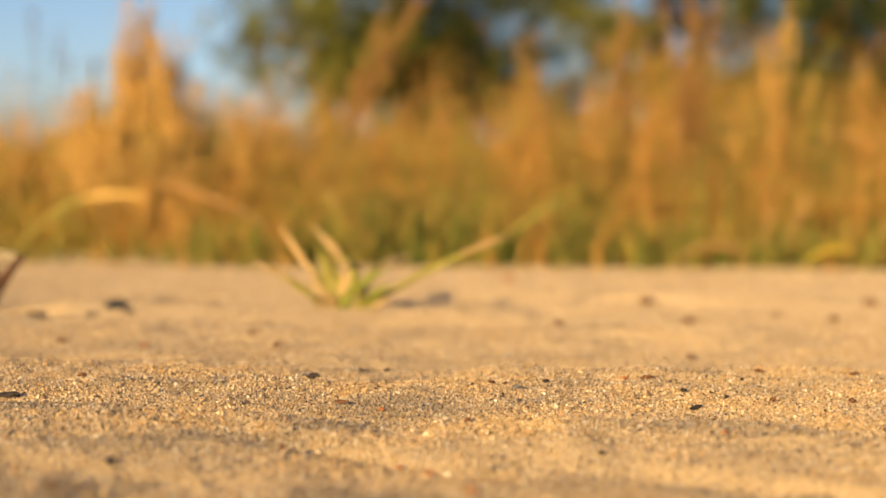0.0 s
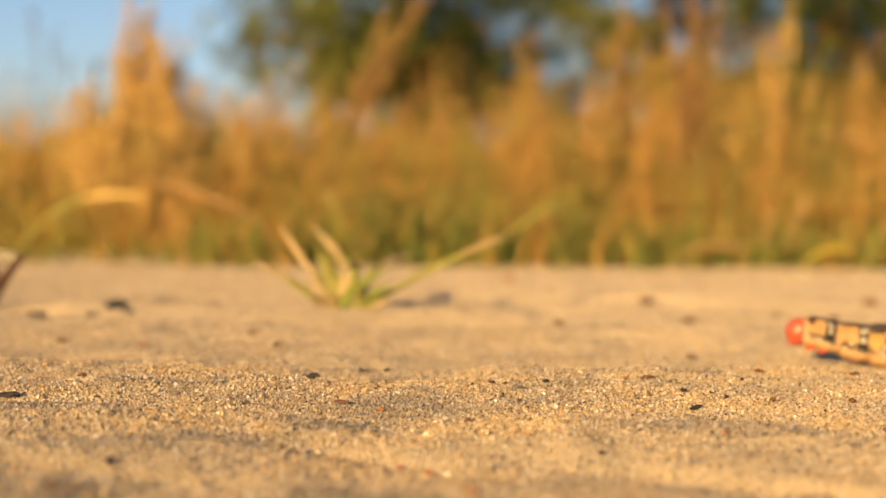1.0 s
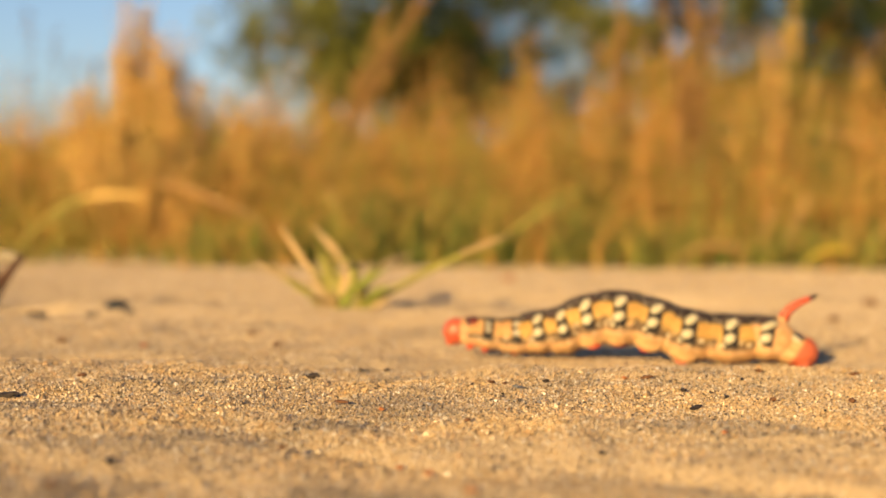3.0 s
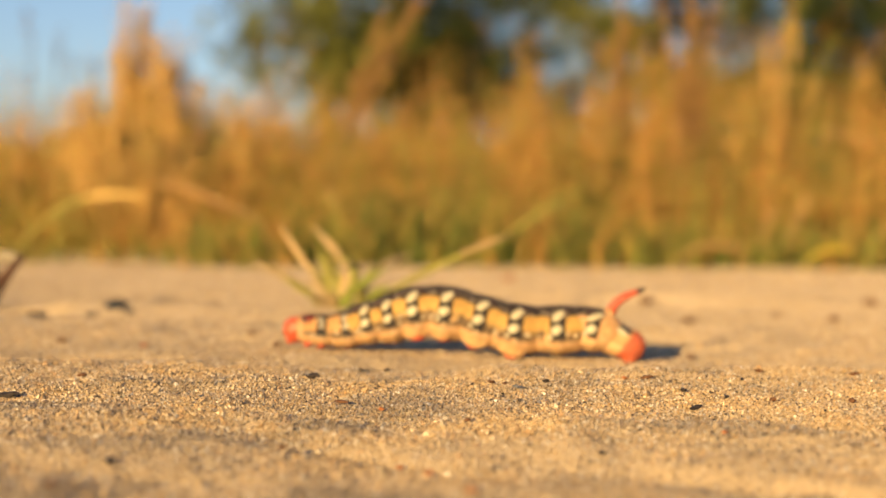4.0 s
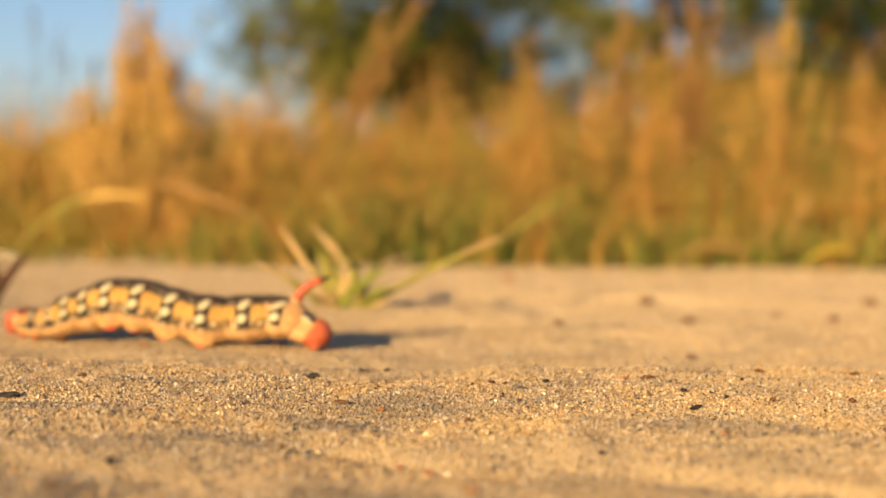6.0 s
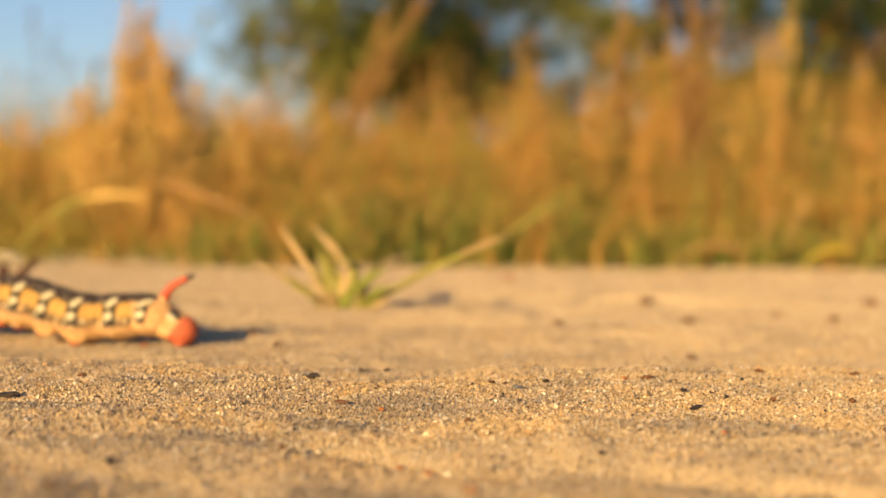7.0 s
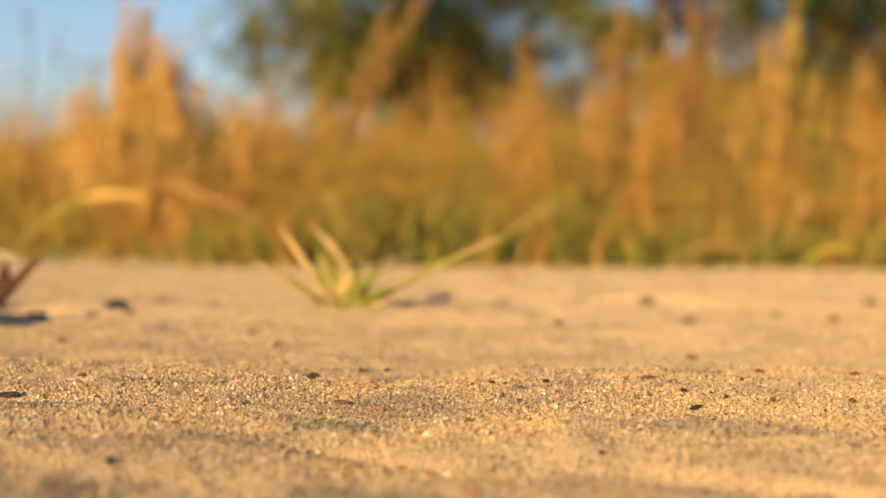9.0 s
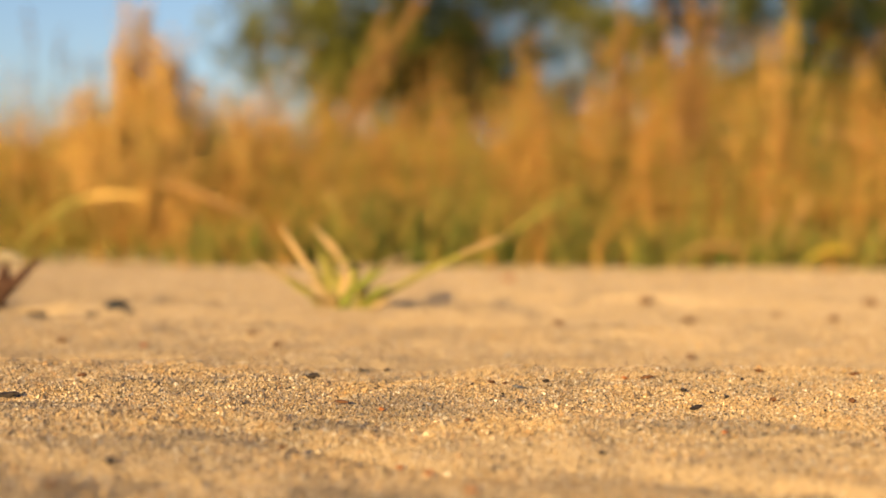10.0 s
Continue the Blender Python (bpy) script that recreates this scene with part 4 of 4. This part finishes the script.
arching_blade("bent_blade", "short pale upright blade at the grass edge", ((1385, 464), (1400, 410), (1420, 370), (1434, 340)), 0.86, 0.0026, STRAW)
arching_blade("bent_blade", "yellow fallen leaf blade at the grass edge", ((1415, 466), (1442, 451), (1474, 440), (1512, 443)), 0.80, 0.0022, YELLOW_LEAF)
arching_blade("bent_blade", "pinkish dry blade end at the grass edge", ((1545, 464), (1550, 440), (1560, 415), (1575, 400)), 0.83, 0.0036, STRAW)

arching_blade("bent_blade", "broad yellow-green blade drooping among low grass", ((860, 466), (838, 425), (800, 396), (752, 378)), 0.83, 0.0040, TUFT_GREEN)
arching_blade("bent_blade", "pale dry upright blade among low grass", ((620, 466), (607, 412), (593, 366), (580, 328)), 0.86, 0.0028, STRAW)
arching_blade("bent_blade", "long golden blade bent across the stalks", ((1650, 458), (1600, 300), (1535, 250), (1445, 232)), 1.15, 0.0050, STRAW)
arching_blade("bent_blade", "short green blade at the grass edge", ((1540, 474), (1538, 450), (1545, 430), (1556, 418)), 0.78, 0.0030, TUFT_LEAF)

# ---------------------------------------------------------------- trees beyond the meadow


def tree(x, y, tall, spread, seed, low, leaves, clumps):
    rng = random.Random(seed)
    root = tagged(new("tree"), "broad dark green tree beyond the meadow", "tree", "trees beyond the meadow")
    root.matrix_basis = Matrix.Translation((x, y, height(x, y) - 0.05))
    verts, faces = [], []
    tube(verts, faces, [(0, 0, 0), (0.03, 0.02, tall * 0.3), (0.0, 0.05, tall * 0.6), (0.05, 0, tall * 0.9)], [0.13, 0.10, 0.07, 0.02], 9)
    tips = []
    for i in range(16):
        k = rng.uniform(low * 0.8, 0.85)
        w = rng.uniform(0, 2 * math.pi)
        reach = spread * (1 - abs(k - 0.5) * 0.9) * rng.uniform(0.6, 1.0)
        a = Vector((0.0, 0.03, tall * k))
        c = a + Vector((math.cos(w) * reach, math.sin(w) * reach, rng.uniform(-0.05, 0.25) * tall * 0.5))
        tube(verts, faces, bezier(a, a.lerp(c, 0.5) + Vector((0, 0, 0.15)), c, 5), [0.045, 0.035, 0.025, 0.015, 0.008], 6)
        tips += [(c, 0.42), (a.lerp(c, 0.65), 0.38)]
    part("trunk", mesh_of("trunk", verts, faces, BARK), root)
    lv, lf = [], []
    for i in range(clumps):
        w, k = rng.uniform(0, 2 * math.pi), low + (1 - low) * rng.random() ** 1.7
        q = spread * (1 - abs(k - 0.4) * 0.6) * rng.uniform(0.2, 1.0)
        tips.append((Vector((math.cos(w) * q, math.sin(w) * q, tall * k)), rng.uniform(0.25, 0.5)))
    for c, size in tips:
        for _ in range(80):
            p = c + Vector((rng.gauss(0, 1), rng.gauss(0, 1), rng.gauss(0, 0.75))) * size * 0.45
            d = Vector((rng.uniform(-1, 1), rng.uniform(-1, 1), rng.uniform(-0.7, 0.4))).normalized()
            s = Vector((rng.uniform(-1, 1), rng.uniform(-1, 1), rng.uniform(-1, 1))).cross(d).normalized()
            length, width = rng.uniform(0.07, 0.13), rng.uniform(0.03, 0.05)
            b = len(lv)
            up = d.cross(s) * width * 0.3
            lv += [p, p + d * length * 0.45 + s * width + up, p + d * length, p + d * length * 0.45 - s * width + up]
            lf += [(b, b + 1, b + 2), (b, b + 2, b + 3)]
    part("crown", mesh_of("crown", lv, lf, leaves, False), root, "dark green leafy crown with gaps")
    return root


for x, y, tall, spread, seed, low in ((-1.15, 14.0, 4.6, 0.95, 41, 0.27), (0.15, 15.5, 5.6, 1.25, 42, 0.22), (-0.5, 18.0, 5.2, 0.6, 50, 0.15), (2.2, 15.0, 5.6, 1.35, 43, 0.23),
                                      (4.1, 13.5, 5.2, 1.4, 44, 0.2), (5.6, 16.0, 5.6, 1.6, 45, 0.2), (1.1, 19.0, 6.0, 1.5, 46, 0.2), (3.3, 19.5, 6.0, 1.8, 47, 0.22),
                                      (4.9, 20.5, 6.5, 2.0, 48, 0.16), (6.6, 19.0, 6.5, 2.0, 49, 0.12)):
    tree(x, y, tall, spread, seed, low, SHADED_LEAVES if seed in (42, 44, 45, 46, 47, 49, 50) else LEAVES, {42: 85, 43: 28, 46: 18, 47: 28, 44: 85, 45: 85}.get(seed, 48))

# ---------------------------------------------------------------- the dead stem and leaf beside the path


def dead_plant():
    y = 0.44
    leaf_foot = Vector((bearing(-14) * y, y, height(bearing(-14) * y, y)))
    leaf = tagged(new("dead_leaf"), "curled pale dead leaf lying on a dry stem", "dead leaf")
    leaf.matrix_basis = Matrix.Translation(leaf_foot)
    part("leaf_blade", blade_mesh("leaf_blade", [Vector((-0.004, 0.004, 0.0)), Vector((-0.002, 0.003, 0.010)), Vector((0.003, 0.0, 0.0148)), Vector((0.0104, -0.002, 0.0138))], 0.0044, DEAD_LEAF, True), leaf)
    part("stalk", tube_mesh("stalk", bezier((-0.004, 0.004, -0.002), (-0.006, 0.003, 0.008), (-0.002, 0.003, 0.013), 6), [0.0012] * 6, STEM), leaf, "brown leaf stalk")
    stem = tagged(new("dry_plant"), "dark brown broken dry plant leaning over the sand", "dry plant")
    part("main_stem", tube_mesh("main_stem", bezier((-0.004, 0, -0.003), (0.003, 0, 0.007), (0.0115, 0, 0.0160), 7), [0.0026, 0.0024, 0.0021, 0.0018, 0.0015, 0.0012, 0.0008], STEM), stem)
    part("side_stem", tube_mesh("side_stem", bezier((-0.003, 0.001, -0.002), (0.0015, 0.002, 0.006), (0.0005, 0.003, 0.0135), 6), [0.0030, 0.0030, 0.0028, 0.0025, 0.0018, 0.0009], STEM), stem, "thick dark shoot")
    return stem


STEM_THING = dead_plant()


# added dark lumps that stand in for the shade in hollows of the sand
def pebble(x, y, size, turn, seed):
    thing("pebble", blob_mesh("pebble", (0, 0, 0), size, SHADE_LUMP, seed, 0.35, 10), "dark lump half sunk in sand, standing in for a shaded hollow", "pebble",
          pose(x, y, height(x, y) + size[2] * 0.15, 0, 0, turn), "pebbles on the sand")


pebble(-0.0978, 0.4339, (0.0038, 0.0028, 0.0019), 10, 3)
pebble(-0.0925, 0.4270, (0.0019, 0.0013, 0.0009), -25, 4)
pebble(-0.1030, 0.4250, (0.0024, 0.0014, 0.0007), 30, 6)
pebble(-0.1176, 0.4193, (0.0037, 0.0019, 0.0014), 42, 5)

# ---------------------------------------------------------------- what moves


def motions():
    times = [i / 15 for i in range(151)]
    rows = [(t, *body_pose(t)) for t in times]
    walk(CATERPILLAR, [(t, root) for t, root, _ in rows])
    for key in CHAIN:
        walk(SEGMENTS[key], [(t, poses[key]) for t, _, poses in rows])
    # a light breeze in the stalks at the meadow's edge
    for number, ob in enumerate(SWAYING):
        foot, strong = ob.matrix_basis.translation.copy(), 0.9 if ob.name.startswith("seed_stalk") else 0.45
        walk(ob, [(k / 2, pose(*foot, 0.3 * strong * math.sin(0.9 * k + number), strong * math.sin(0.55 * k + 1.7 * number), 0)) for k in range(21)])
    y = 0.435
    x = bearing(-6) * y
    z = height(x, y)
    walk(STEM_THING, [(t, pose(x + dx * MM, y, z, 0, tilt, 0)) for t, dx, tilt in
                      ((0.0, -2.0, -4), (5.7, -2.0, -4), (6.3, -1.0, 0), (6.8, 0.2, 3), (7.4, 0.0, 2), (8.2, 0.4, 3), (8.8, 0.2, 4), (10.0, 0.2, 4))])


motions()
